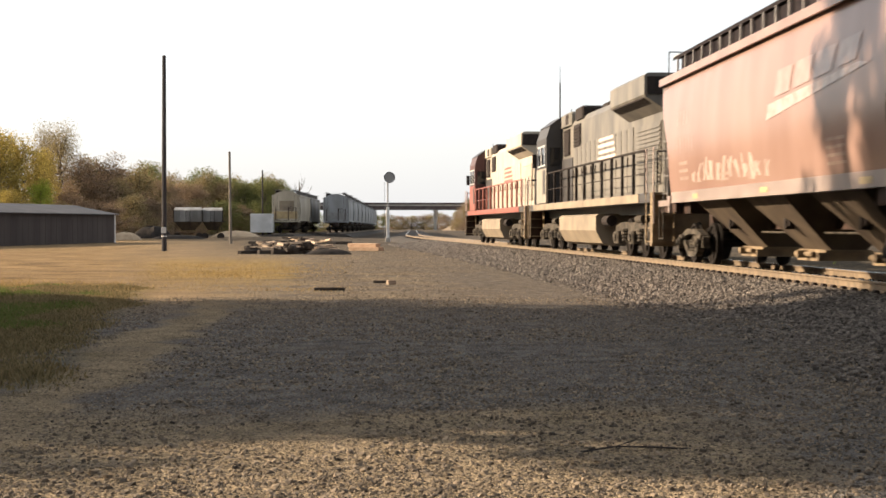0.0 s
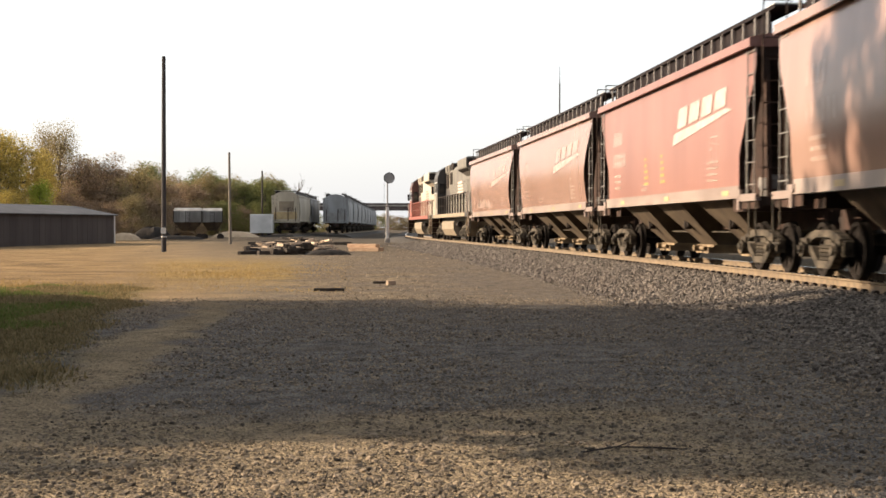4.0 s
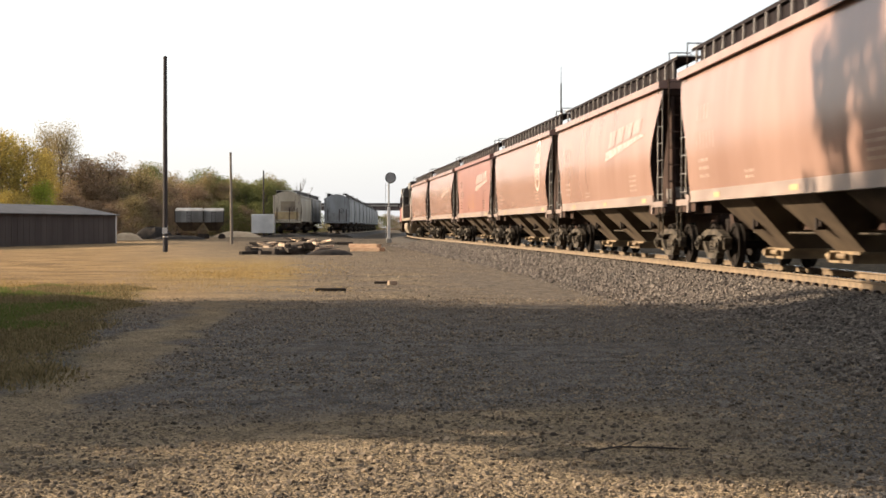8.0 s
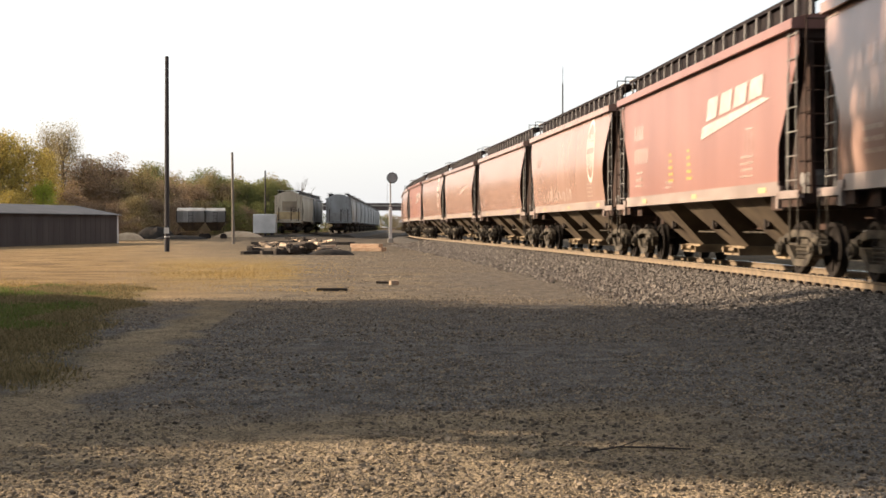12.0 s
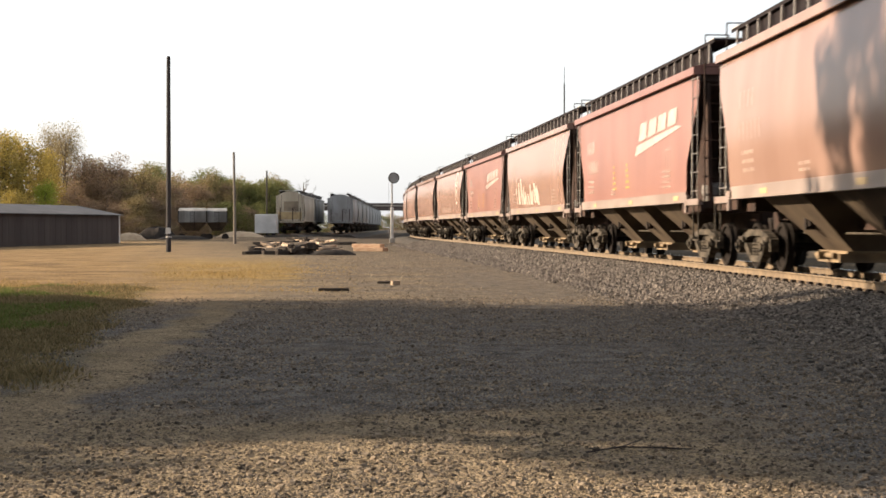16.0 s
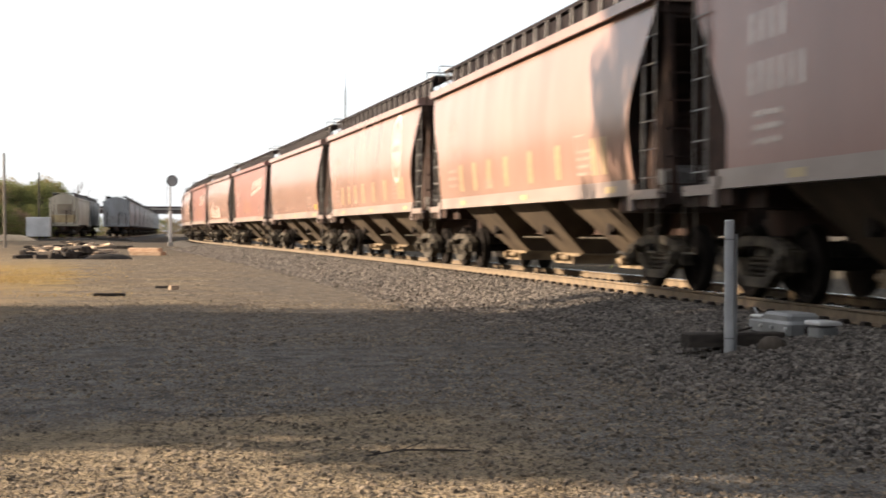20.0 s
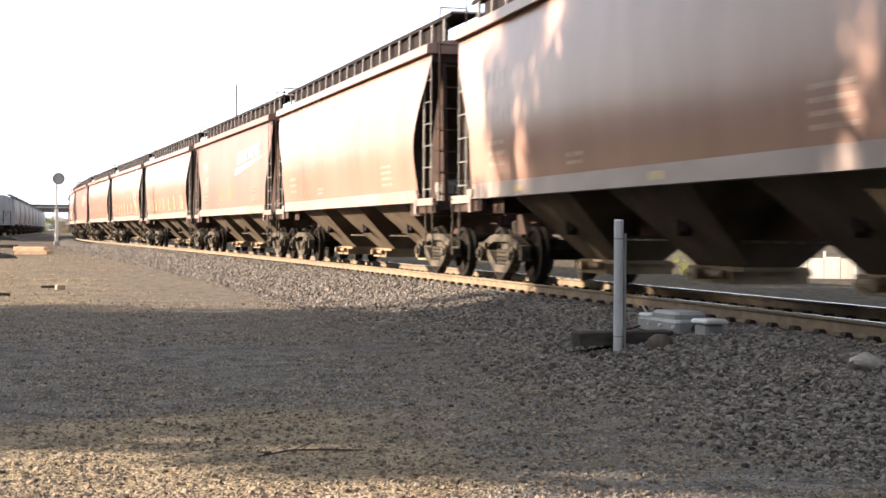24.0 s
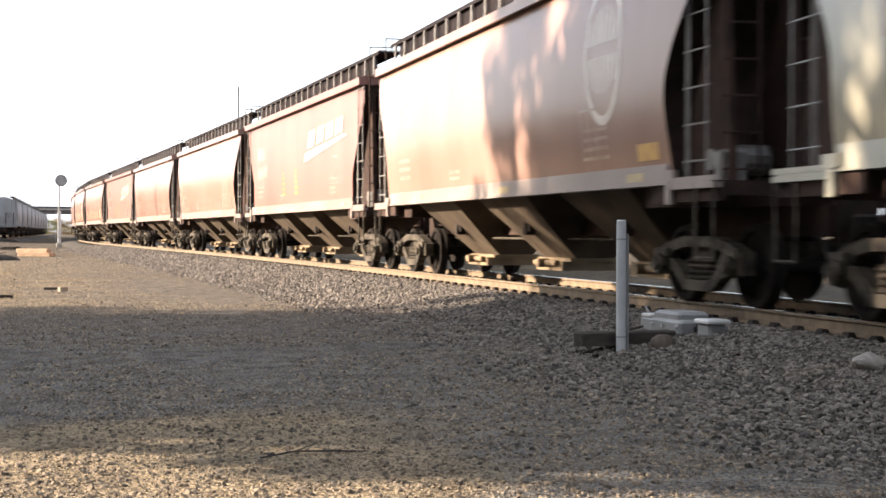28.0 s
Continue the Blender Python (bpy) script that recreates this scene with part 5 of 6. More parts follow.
cream_car.matrix_basis = along(row1, 8.6)
bulkhead(cream_car, M_CREAMCAR, M_TANK, M_OCHRE)
bulkhead(grey_car, M_GREYCAR, M_GREYCAR, M_SIGNAL)
copy_thing(grey_car, along(row1, 8.6 + CAR_L))
grey_car.matrix_basis = along(row2, 8.6)
for k in range(1, 9):
    copy_thing(grey_car, along(row2, 8.6 + CAR_L * k))


def grain_trailer(px, dep, yaw, length):
    """A pale hopper-bottomed road trailer."""
    x, y, _ = bearing_place(px, dep)
    t = thing("grain_trailer", "pale hopper-bottomed grain trailer parked by the wood", "trailer", pose(x, y, 0.55, 0, 0, yaw), group="grain trailers")
    b = Build()
    h = length / 2
    b.loft([[(-h, -1.2, 1.2), (h, -1.2, 1.2), (h, 1.2, 1.2), (-h, 1.2, 1.2)], [(-h, -1.25, 2.25), (h, -1.25, 2.25), (h, 1.25, 2.25), (-h, 1.25, 2.25)]])
    part("box", b, M_PALECAR, t)
    for k in range(9):
        x = -h + 2 * h * k / 8
        part("box_rib", Build().box(x - 0.04, x + 0.04, -1.31, -1.25, 1.2, 2.27), M_DARK if k in (0, 8) else M_PALECAR, t)
    part("end_ladder", ladder(-0.2, 0.2, -1.34, 0.5, 2.2, 6), M_DARK, t)
    b = Build()
    b.loft([[(-h * 0.45, -0.5, 0.4), (h * 0.45, -0.5, 0.4), (h * 0.45, 0.5, 0.4), (-h * 0.45, 0.5, 0.4)], [(-h, -1.2, 1.19), (h, -1.2, 1.19), (h, 1.2, 1.19), (-h, 1.2, 1.19)]])
    part("hopper", b, M_HOPPER, t, "rust-brown hopper bottom")
    b = Build()
    b.loft([[(-h, -1.25, 2.252), (h, -1.25, 2.252), (h, 1.25, 2.252), (-h, 1.25, 2.252)], [(-h * 0.95, -0.3, 2.55), (h * 0.95, -0.3, 2.55), (h * 0.95, 0.3, 2.55), (-h * 0.95, 0.3, 2.55)]])
    part("tarpaulin", b, M_PALECAR, t)
    for sx in (-0.8, 0.8):
        for sy in (-1.0, 1.0):
            part("wheel", Build().tube((h * sx, sy - 0.12, -0.2), (h * sx, sy + 0.12, -0.2), 0.33, 16), M_DARK, t)


M_PALECAR = mat("dirty_pale_trailer_paint", (0.24, 0.235, 0.225), (0.13, 0.125, 0.115), 1.4, 0.7, third=(0.07, 0.062, 0.055), stretch=(1, 1, 0.35))
grain_trailer(340, 136, 8, 2.6)
grain_trailer(383, 138, 8, 1.9)


def siding(row, length, name):
    """Low rails of a siding."""
    t = thing(name, "rusty siding track under the parked hopper cars", "railway track", kind="structure")
    a, b = Vector(row[0]), Vector(row[1])
    d = (b - a).normalized()
    n = Vector((-d.y, d.x, 0))
    for off in (-0.75, 0.75):
        q = Build()
        p0, p1 = a - d * 6 + n * off, a + d * length + n * off
        q.hexa([p0 - n * 0.04 + Vector((0, 0, 0.42)), p0 + n * 0.04 + Vector((0, 0, 0.42)), p1 + n * 0.04 + Vector((0, 0, 0.42)), p1 - n * 0.04 + Vector((0, 0, 0.42)),
                p0 - n * 0.035 + Vector((0, 0, 0.58)), p0 + n * 0.035 + Vector((0, 0, 0.58)), p1 + n * 0.035 + Vector((0, 0, 0.58)), p1 - n * 0.035 + Vector((0, 0, 0.58))])
        part("rail", q, M_RAIL, t)
    q = Build()
    p0, p1 = a - d * 8, a + d * length
    up = Vector((0, 0, 1))
    q.hexa([p0 - n * 2.6, p0 + n * 2.6, p1 + n * 2.6, p1 - n * 2.6, p0 - n * 1.5 + up * 0.43, p0 + n * 1.5 + up * 0.43, p1 + n * 1.5 + up * 0.43, p1 - n * 1.5 + up * 0.43])
    part("ballast", q, M_BALLAST, t)


siding(row1, 60, "siding_track")
siding(row2, 240, "siding_track")


def utility_pole(px, depth, base_z, height, label, w, band=False, lean=0.0, wood=None):
    x, y, _ = bearing_place(px, depth)
    t = thing("utility_pole", label, "pole", pose(x, y, base_z, 0, lean, 0), group="utility poles")
    b = Build()
    b.tube((0, 0, -0.3), (0, 0, height), w, 10, w * 0.72)
    part("shaft", b, wood or M_WOOD, t, smooth=True)
    if band:
        part("tag_plate", Build().box(-0.13, 0.13, -w - 0.02, -w, 0.95, 1.25), M_GALV, t, "pale metal tag")
        q = Build()
        q.tube((0, 0, 0.75), (0, 0, 0.8), w * 1.06, 10)
        part("band", q, M_GALV, t)
    part("cap", Build().tube((0, 0, height), (0, 0, height + 0.06), w * 0.74, 10, w * 0.5), M_DARK, t)


utility_pole(297, 75, 0.0, 10.1, "tall bare dark utility pole with a tag", 0.135, True, 0.1)
utility_pole(414.5, 104, 0.02, 6.6, "short weathered grey utility pole", 0.11, False, -0.6, M_GREYWOOD)
utility_pole(471, 170, 0.2, 7.7, "dark utility pole near the parked cars", 0.12)

# signal with round target
sx, sy, _ = bearing_place(692.5, 120)
sig = thing("railway_signal", "grey searchlight signal with round target on a mast", "signal", pose(sx, sy, 0.18))
part("base", Build().bevel_box(-0.22, 0.22, -0.22, 0.22, -0.2, 0.2, 0.04), M_CONC, sig)
part("equipment_case", Build().bevel_box(-0.13, 0.13, -0.13, 0.13, 0.2, 2.75, 0.02), M_GALV, sig, "pale metal case round the lower mast")
b = Build()
b.tube((0, 0, 2.7), (0, 0, 5.2), 0.06, 8)
part("mast", b, M_SIGNAL, sig)
b = Build()
n = 28
for y0 in (0.12,):
    ring = [(0.15 + 0.46 * math.cos(2 * math.pi * i / n), -y0, 5.2 + 0.46 * math.sin(2 * math.pi * i / n)) for i in range(n)]
    back = [(p[0], -y0 + 0.03, p[2]) for p in ring]
    b.add(ring + back, [tuple(range(n)), tuple(reversed(range(n, 2 * n)))] + [(i, (i + 1) % n, n + (i + 1) % n, n + i) for i in range(n)])
part("target", b, M_SIGNAL, sig, "round grey target disc")
b = Build()
for i in range(n):
    a0, a1 = 2 * math.pi * i / n, 2 * math.pi * (i + 1) / n
    b.add([(0.15 + r * math.cos(a), -0.135, 5.2 + r * math.sin(a)) for a, r in ((a0, 0.46), (a1, 0.46), (a1, 0.40), (a0, 0.40))], [(0, 1, 2, 3)])
part("target_rim", b, M_DARK, sig)
part("lamp_housing", Build().tube((0.15, -0.085, 5.2), (0.15, 0.35, 5.2), 0.17, 12), M_DARK, sig)
b = Build()
for i in range(9):
    b.tube((-0.28, 0.1, 0.6 + i * 0.5), (-0.08, 0.1, 0.6 + i * 0.5), 0.012, 4)
b.tube((-0.28, 0.1, 0.3), (-0.28, 0.1, 4.8), 0.015, 4)
part("ladder", b, M_SIGNAL, sig)

# tall radio mast far behind the train
mx, my, _ = bearing_place(997, 240)
mast = thing("radio_mast", "slender dark radio mast beyond the railway", "mast", pose(mx, my, 0))
b = Build()
b.tube((0, 0, 0), (0, 0, 25.2), 0.14, 8, 0.11)
part("pole", b, M_DARK, mast)
b = Build()
b.tube((0, 0, 25.2), (0, 0, 28.0), 0.05, 6, 0.03)
part("whip_antenna", b, M_DARK, mast)

# road bridge in the distance
BR_Y = 530.0
bridge = thing("road_bridge", "long brown girder road bridge over the railway", "bridge", kind="structure")
x0, x1 = bearing_place(560, BR_Y)[0], bearing_place(850, BR_Y)[0]
part("deck", Build().box(x0, x1, BR_Y - 5, BR_Y + 5, 8.9, 9.4), M_CONC, bridge)
for dy in (-4.6, -1.5, 1.5, 4.6):
    part("girder", Build().box(x0, x1, BR_Y + dy - 0.25, BR_Y + dy + 0.25, 7.5, 8.895), M_GIRDER, bridge)
for dy in (-4.95, 4.75):
    part("parapet", Build().box(x0, x1, BR_Y + dy, BR_Y + dy + 0.2, 9.402, 10.1), M_GIRDER, bridge)
for px in (585, 645, 777):
    bx = bearing_place(px, BR_Y)[0]
    part("pier_cap", Build().box(bx - 0.9, bx + 0.9, BR_Y - 5, BR_Y + 5, 6.9, 7.495), M_CONC, bridge)
    for dy in (-3.5, 3.5):
        part("pier", Build().tube((bx, BR_Y + dy, -0.2), (bx, BR_Y + dy, 6.9), 0.7, 12), M_CONC, bridge)
bank = Build()
bx0, bx1 = bearing_place(815, BR_Y)[0], bearing_place(1150, BR_Y)[0]
bank.hexa([(bx0 - 6, BR_Y - 22, -0.3), (bx1, BR_Y - 22, -0.3), (bx1, BR_Y + 22, -0.3), (bx0 - 6, BR_Y + 22, -0.3), (bx0 + 8, BR_Y - 6, 7.4), (bx1, BR_Y - 6, 7.4), (bx1, BR_Y + 6, 7.4), (bx0 + 8, BR_Y + 6, 7.4)])
solo("embankment", bank, M_SAND, "earth embankment carrying the road to the bridge", "embankment", kind="structure")

# long low shed
A, Bc = Vector(bearing_place(210, 108)), Vector((-28.3, 92.0, 0))
d = (Bc - A).normalized()
nrm = Vector((d.y, -d.x, 0))
if nrm.x > 0:
    nrm = -nrm
shed = thing("storage_shed", "long low brown-grey metal storage shed with pale roof", "shed", kind="")
HS, LEN, WID = 2.14, 34.0, 7.0


def quad_slab(p0, p1, q1, q0, t):
    up = Vector((0, 0, t))
    return Build().hexa([p0, p1, q1, q0, p0 + up, p1 + up, q1 + up, q0 + up])


for (o, a, c) in (("front", A, A + d * LEN), ("back", A + nrm * WID, A + nrm * WID + d * LEN)):
    q = Build()
    nn = nrm * 0.15
    q.hexa([a, c, c + nn, a + nn, a + Vector((0, 0, HS)), c + Vector((0, 0, HS)), c + nn + Vector((0, 0, HS)), a + nn + Vector((0, 0, HS))])
    part("wall", q, M_SHED, shed)
for a in (A, A + d * (LEN - 0.15)):
    q = Build()
    m2 = a + nrm * WID / 2
    e2 = a + nrm * WID
    th = d * 0.15
    z = Vector((0, 0, HS))
    r2 = Vector((0, 0, HS + 0.7))
    q.add([a, e2, e2 + z, m2 + r2, a + z, a + th, e2 + th, e2 + th + z, m2 + th + r2, a + th + z], [(0, 1, 2, 3, 4), (9, 8, 7, 6, 5), (0, 5, 6, 1), (1, 6, 7, 2), (2, 7, 8, 3), (3, 8, 9, 4), (4, 9, 5, 0)])
    part("end_wall", q, M_SHED, shed)
rise_v, z = Vector((0, 0, HS + 0.7)), Vector((0, 0, HS))
part("roof", quad_slab(A - nrm * 0.25 - d * 0.2 + z, A + d * LEN - nrm * 0.25 + d * 0.2 + z, A + d * LEN + nrm * WID / 2 + d * 0.2 + rise_v, A + nrm * WID / 2 - d * 0.2 + rise_v, 0.06), M_SHEDROOF, shed)
part("roof", quad_slab(A + nrm * WID / 2 - d * 0.2 + rise_v, A + d * LEN + nrm * WID / 2 + d * 0.2 + rise_v, A + d * LEN + nrm * (WID + 0.25) + d * 0.2 + z, A + nrm * (WID + 0.25) - d * 0.2 + z, 0.06), M_SHEDROOF, shed)
part("corner_trim", Build().hexa([A - nrm * 0.03 - d * 0.06, A - nrm * 0.03 + d * 0.12, A + nrm * 0.02 + d * 0.12, A + nrm * 0.02 - d * 0.06] + [p + z for p in (A - nrm * 0.03 - d * 0.06, A - nrm * 0.03 + d * 0.12, A + nrm * 0.02 + d * 0.12, A + nrm * 0.02 - d * 0.06)]), M_GALV, shed)
rib = Build().box(-0.02, 0.02, -0.012, 0.0, 0.02, HS - 0.02).mesh("wall_rib", M_SHED)
for k in range(44):
    p = A + d * (0.5 + k * 0.75) - nrm * 0.002
    part("wall_rib", rib, M_SHED, shed, at=Matrix.Translation(p) @ Matrix.Rotation(math.atan2(d.y, d.x) + math.pi, 4, "Z"))


# heaps
def heap(name, px, depth, w, h, material, label, seed, flat=1.0):
    x, y, _ = bearing_place(px, depth)
    b, n, m = Build(), 26, 9
    rings = []
    for i in range(m):
        f = i / (m - 1)
        ring = []
        for k in range(n):
            a = 2 * math.pi * k / n
            rr = w * (1 - f) ** 0.62 * (1 + 0.25 * noise.noise((math.cos(a) * 2, math.sin(a) * 2, seed + f)))
            ring.append((rr * math.cos(a), rr * 0.6 * math.sin(a), -0.1 + (h + 0.1) * math.sin(f * math.pi / 2) * (1 + 0.15 * noise.noise((math.cos(a) * 3, math.sin(a) * 3, seed)))))
        rings.append(ring)
    b.loft(rings)
    solo(name, b, material, label, "heap", m=pose(x, y, 0.02), smooth=True)


heap("spoil_heap", 279, 134, 2.2, 1.25, M_SOIL, "dark heap of spoil near the wood", 1.0)
heap("spoil_heap", 320, 131, 2.6, 0.5, M_SOIL, "low dark heap of spoil near the wood", 2.0)
heap("sand_heap", 228, 125, 1.6, 0.75, M_SAND, "small pale sand heap beside the shed", 3.0)
heap("sand_heap", 425, 150, 3.0, 0.8, M_SAND, "pale low sand heap near the parked cars", 4.0)
heap("gravel_heap", 586, 66, 1.25, 0.22, M_SOIL, "low dark gravel heap beside the old ties", 5.0)

# white box trailer far off
x, y, _ = bearing_place(470, 160)
tr = thing("box_trailer", "plain white box trailer parked by the wood", "trailer", pose(x, y, 0.2, 0, 0, 4))
part("body", Build().bevel_box(-1.1, 1.25, -3.0, 3.0, 0.45, 2.5, 0.05), mat("white_trailer_paint", (0.5, 0.49, 0.47), (0.38, 0.37, 0.35), 0.8, 0.6), tr)
for s in (-1.1, 0.8):
    for yy in (-1.8, 1.8):
        part("wheel", Build().tube((s - 0.12, yy, 0.3), (s + 0.12, yy, 0.3), 0.32, 14), M_DARK, tr)


# low white screen across the line, seen under the cars
M_BOARD = mat("sunlit_white_board_paint", (0.55, 0.51, 0.44), (0.4, 0.36, 0.3), 2.0, 0.7, stretch=(1, 1, 0.3))
screen = thing("board_screen", "low white board screen standing in rough grass", "fence", pose(24.6, 46.5, -0.34, 0, 0, -27))
for k in range(4):
    part("board", Build().bevel_box(-1.2 + k * 0.56, -0.66 + k * 0.56, -0.03, 0.03, 0.0, 0.78 - 0.05 * (k % 2), 0.01), M_BOARD, screen)
for x in (-1.2, -0.08, 1.04):
    part("post", Build().box(x - 0.05, x + 0.05, 0.032, 0.13, -0.2, 0.98), M_BOARD, screen)
for k, (x, y) in enumerate(((26.4, 46.2), (26.9, 46.6), (27.3, 45.7), (22.0, 47.5))):
    b = Build().bevel_box(-0.4, 0.4, -0.1, 0.1, 0.0, 0.14, 0.02)
    solo("plank", b, M_BOARD, "pale painted plank lying in rough grass", "plank", group="loose planks", m=pose(x, y, -0.33, 0, 6 * (k % 3), 35 * k))


# ---- old ties and lumber in the yard ----
rt = random.Random(5)


def timber(x, y, z, L, w, h, yaw, material, label, group="old ties", tilt=0.0):
    b = Build()
    b.bevel_box(-L / 2, L / 2, -w / 2, w / 2, 0, h, 0.015)
    return solo("railway_tie", b, material, label, "railway tie", group=group, m=pose(x, y, z, 0, tilt, yaw))


px_m = lambda px, dep: bearing_place(px, dep)[0]
PILED = []


def settle(x, y, reach, h):
    """The height at which a piece comes to lie on those that are there already."""
    z = max([t for px, py, pr, t in PILED if math.hypot(px - x, py - y) < pr], default=0.0)
    z = max(0.0, z - 0.04) if z < 0.75 else 0.0
    PILED.append((x, y, reach, z + h))
    return z


for i in range(46):
    dep = 66 + rt.uniform(0, 12)
    x = px_m(rt.uniform(450, 572), dep)
    timber(x, dep, settle(x, dep, 0.75, 0.16), rt.uniform(0.9, 1.8), 0.22, 0.18, rt.uniform(40, 130), M_TIE, "dark weathered railway tie in a loose heap", tilt=rt.uniform(-3, 3))
for i in range(84):
    dep = 68 + rt.uniform(0, 10)
    x, L, h = px_m(rt.uniform(466, 592), dep), rt.uniform(0.4, 1.2), rt.uniform(0.06, 0.12)
    timber(x, dep, settle(x, dep, 0.42, h), L, rt.uniform(0.07, 0.15), h, rt.uniform(-70, 70), M_PALEWOOD if i % 3 else M_TIE, "pale splintered piece of tie on the heap" if i % 3 else "dark broken piece of tie on the heap", tilt=rt.uniform(-8, 8))
for i in range(5):
    timber(px_m(655, 78) + rt.uniform(-0.25, 0.25), 76.2 + i * 0.32, 0.0, 1.75, 0.24, 0.2, -24, M_REDWOOD, "reddish old tie in a neat stack")
for i in range(4):
    timber(px_m(652, 78) + rt.uniform(-0.1, 0.1), 76.4 + i * 0.32, 0.205, 1.7, 0.24, 0.18, -24, M_REDWOOD, "reddish old tie in a neat stack")
for i in range(6):
    dep = 95 + rt.uniform(0, 20)
    timber(px_m(rt.uniform(440, 600), dep), dep, 0.02, 2.6, 0.24, 0.2, rt.uniform(-20, 20), M_TIE, "dark railway tie lying by the siding")
timber(px_m(589, 29), 29.0, -0.03, 0.62, 0.09, 0.08, 4, M_TIE, "short dark stick of timber on the gravel", "loose timber")
timber(px_m(680, 33), 33.0, -0.03, 0.34, 0.1, 0.07, -8, M_TIE, "short dark stick of timber on the gravel", "loose timber")
timber(px_m(698, 32), 32.2, -0.02, 0.2, 0.12, 0.1, 30, M_PALEWOOD, "small pale chunk of wood on gravel", "loose timber")


# ---- at the switch ----
post = thing("marker_post", "pale grey plastic marker post in the ballast", "post", pose(13.7 * 0.3622, 13.7, 0.0))
b = Build()
b.tube((0, 0, -0.2), (0, 0, 1.385), 0.048, 16)
part("tube", b, M_PVC, post, smooth=True)
part("cap", Build().tube((0, 0, 1.386), (0, 0, 1.40), 0.05, 16, 0.04), M_GALV, post)
for zz in (0.22, 1.2):
    part("band", Build().tube((0, 0, zz), (0, 0, zz + 0.012), 0.0495, 16), M_SIGNAL, post)
part("backing_strip", Build().box(0.05, 0.075, -0.02, 0.02, -0.1, 1.26), M_SIGNAL, post, "thin metal stay behind the tube")

sw = thing("switch_machine", "grey steel switch machine beside the rail", "switch machine", pose(5.84, 14.05, 0.2, 0, 0, 4))
part("case", Build().bevel_box(-0.2, 0.2, -0.18, 0.8, 0.03, 0.17, 0.03), M_SIGNAL, sw)
part("cover", Build().bevel_box(-0.17, 0.18, -0.1, 0.5, 0.17, 0.25, 0.03), M_SIGNAL, sw)
part("motor_housing", Build().bevel_box(-0.08, 0.13, -0.6, -0.32, -0.03, 0.16, 0.03), M_SIGNAL, sw)
part("motor_cap", Build().bevel_box(-0.1, 0.15, -0.63, -0.29, 0.16, 0.2, 0.015), M_GALV, sw)
part("foot", Build().bevel_box(-0.12, 0.02, -0.58, -0.44, -0.24, -0.03, 0.02), M_PVC, sw, "pale concrete-like foot")
part("lid", Build().bevel_box(-0.19, 0.19, 0.52, 0.78, 0.17, 0.2, 0.012), M_GALV, sw, "pale hinged lid")
for yy in (-0.12, 0.2, 0.46):
    part("bolt", Build().tube((-0.2, yy, 0.1), (-0.225, yy, 0.1), 0.018, 6), M_GALV, sw)
part("cable", Build().tube((-0.2, 0.7, 0.06), (-0.62, 0.9, -0.08), 0.012, 6), M_DARK, sw)
part("coupling", Build().tube((0.0, -0.3, 0.08), (0.0, -0.2, 0.08), 0.05, 10), M_DARK, sw)
for yy in (0.0, 0.5):
    part("throw_rod", Build().box(0.2, 2.6, yy - 0.03, yy + 0.03, 0.02, 0.06), M_DARK, sw)
part("hand_lever", Build().tube((-0.1, 0.66, 0.12), (-0.08, 0.9, 0.26), 0.013, 6), M_SIGNAL, sw)
for yy in (0.72,):
    timber(5.8, 13.35 + yy, 0.12, 2.4, 0.23, 0.14, 4, M_TIE, "long dark switch tie under the machine", "switch ties")
rk = Build()
rings = []
for i in range(6):
    f = -1 + 2 * i / 5
    r = math.sqrt(max(0.02, 1 - f * f))
    rings.append([(0.2 * r * math.cos(a) * (1 + 0.2 * math.sin(3 * a + i)), 0.15 * r * math.sin(a), 0.1 * f + 0.03 * math.sin(2 * a)) for a in [2 * math.pi * k / 10 for k in range(10)]])
rk.loft(rings)
solo("rock", rk, M_ROCK, "pale grey rock on the ballast shoulder", "rock", m=pose(5.76, 10.25, 0.25) @ Matrix.Diagonal((0.75, 0.75, 0.75, 1)), smooth=True)
clod = Build()
clod.loft([[(0.15 * r * math.cos(a) * (1 + 0.15 * math.sin(2 * a)), 0.11 * r * math.sin(a), z) for a in [2 * math.pi * k / 10 for k in range(10)]] for r, z in ((1.0, -0.05), (1.05, 0.02), (0.8, 0.09), (0.4, 0.125))])
solo("clod", clod, M_BARK, "reddish-brown clod of earth beside the post", "clod", m=pose(5.33, 13.5, 0.13), smooth=True)
tw = Build()
pts = [(-0.32, 0, 0.0), (-0.1, 0.03, 0.03), (0.12, 0.0, 0.03), (0.34, 0.05, 0.01)]
for p, q in zip(pts, pts[1:]):
    tw.tube(p, q, 0.0055, 5)
tw.tube(pts[1], (0.02, 0.14, 0.05), 0.0035, 5)
solo("twig", tw, M_WOOD, "thin dry twig on the dirt", "twig", m=pose(8.1 * 0.136, 8.1, 0.0))

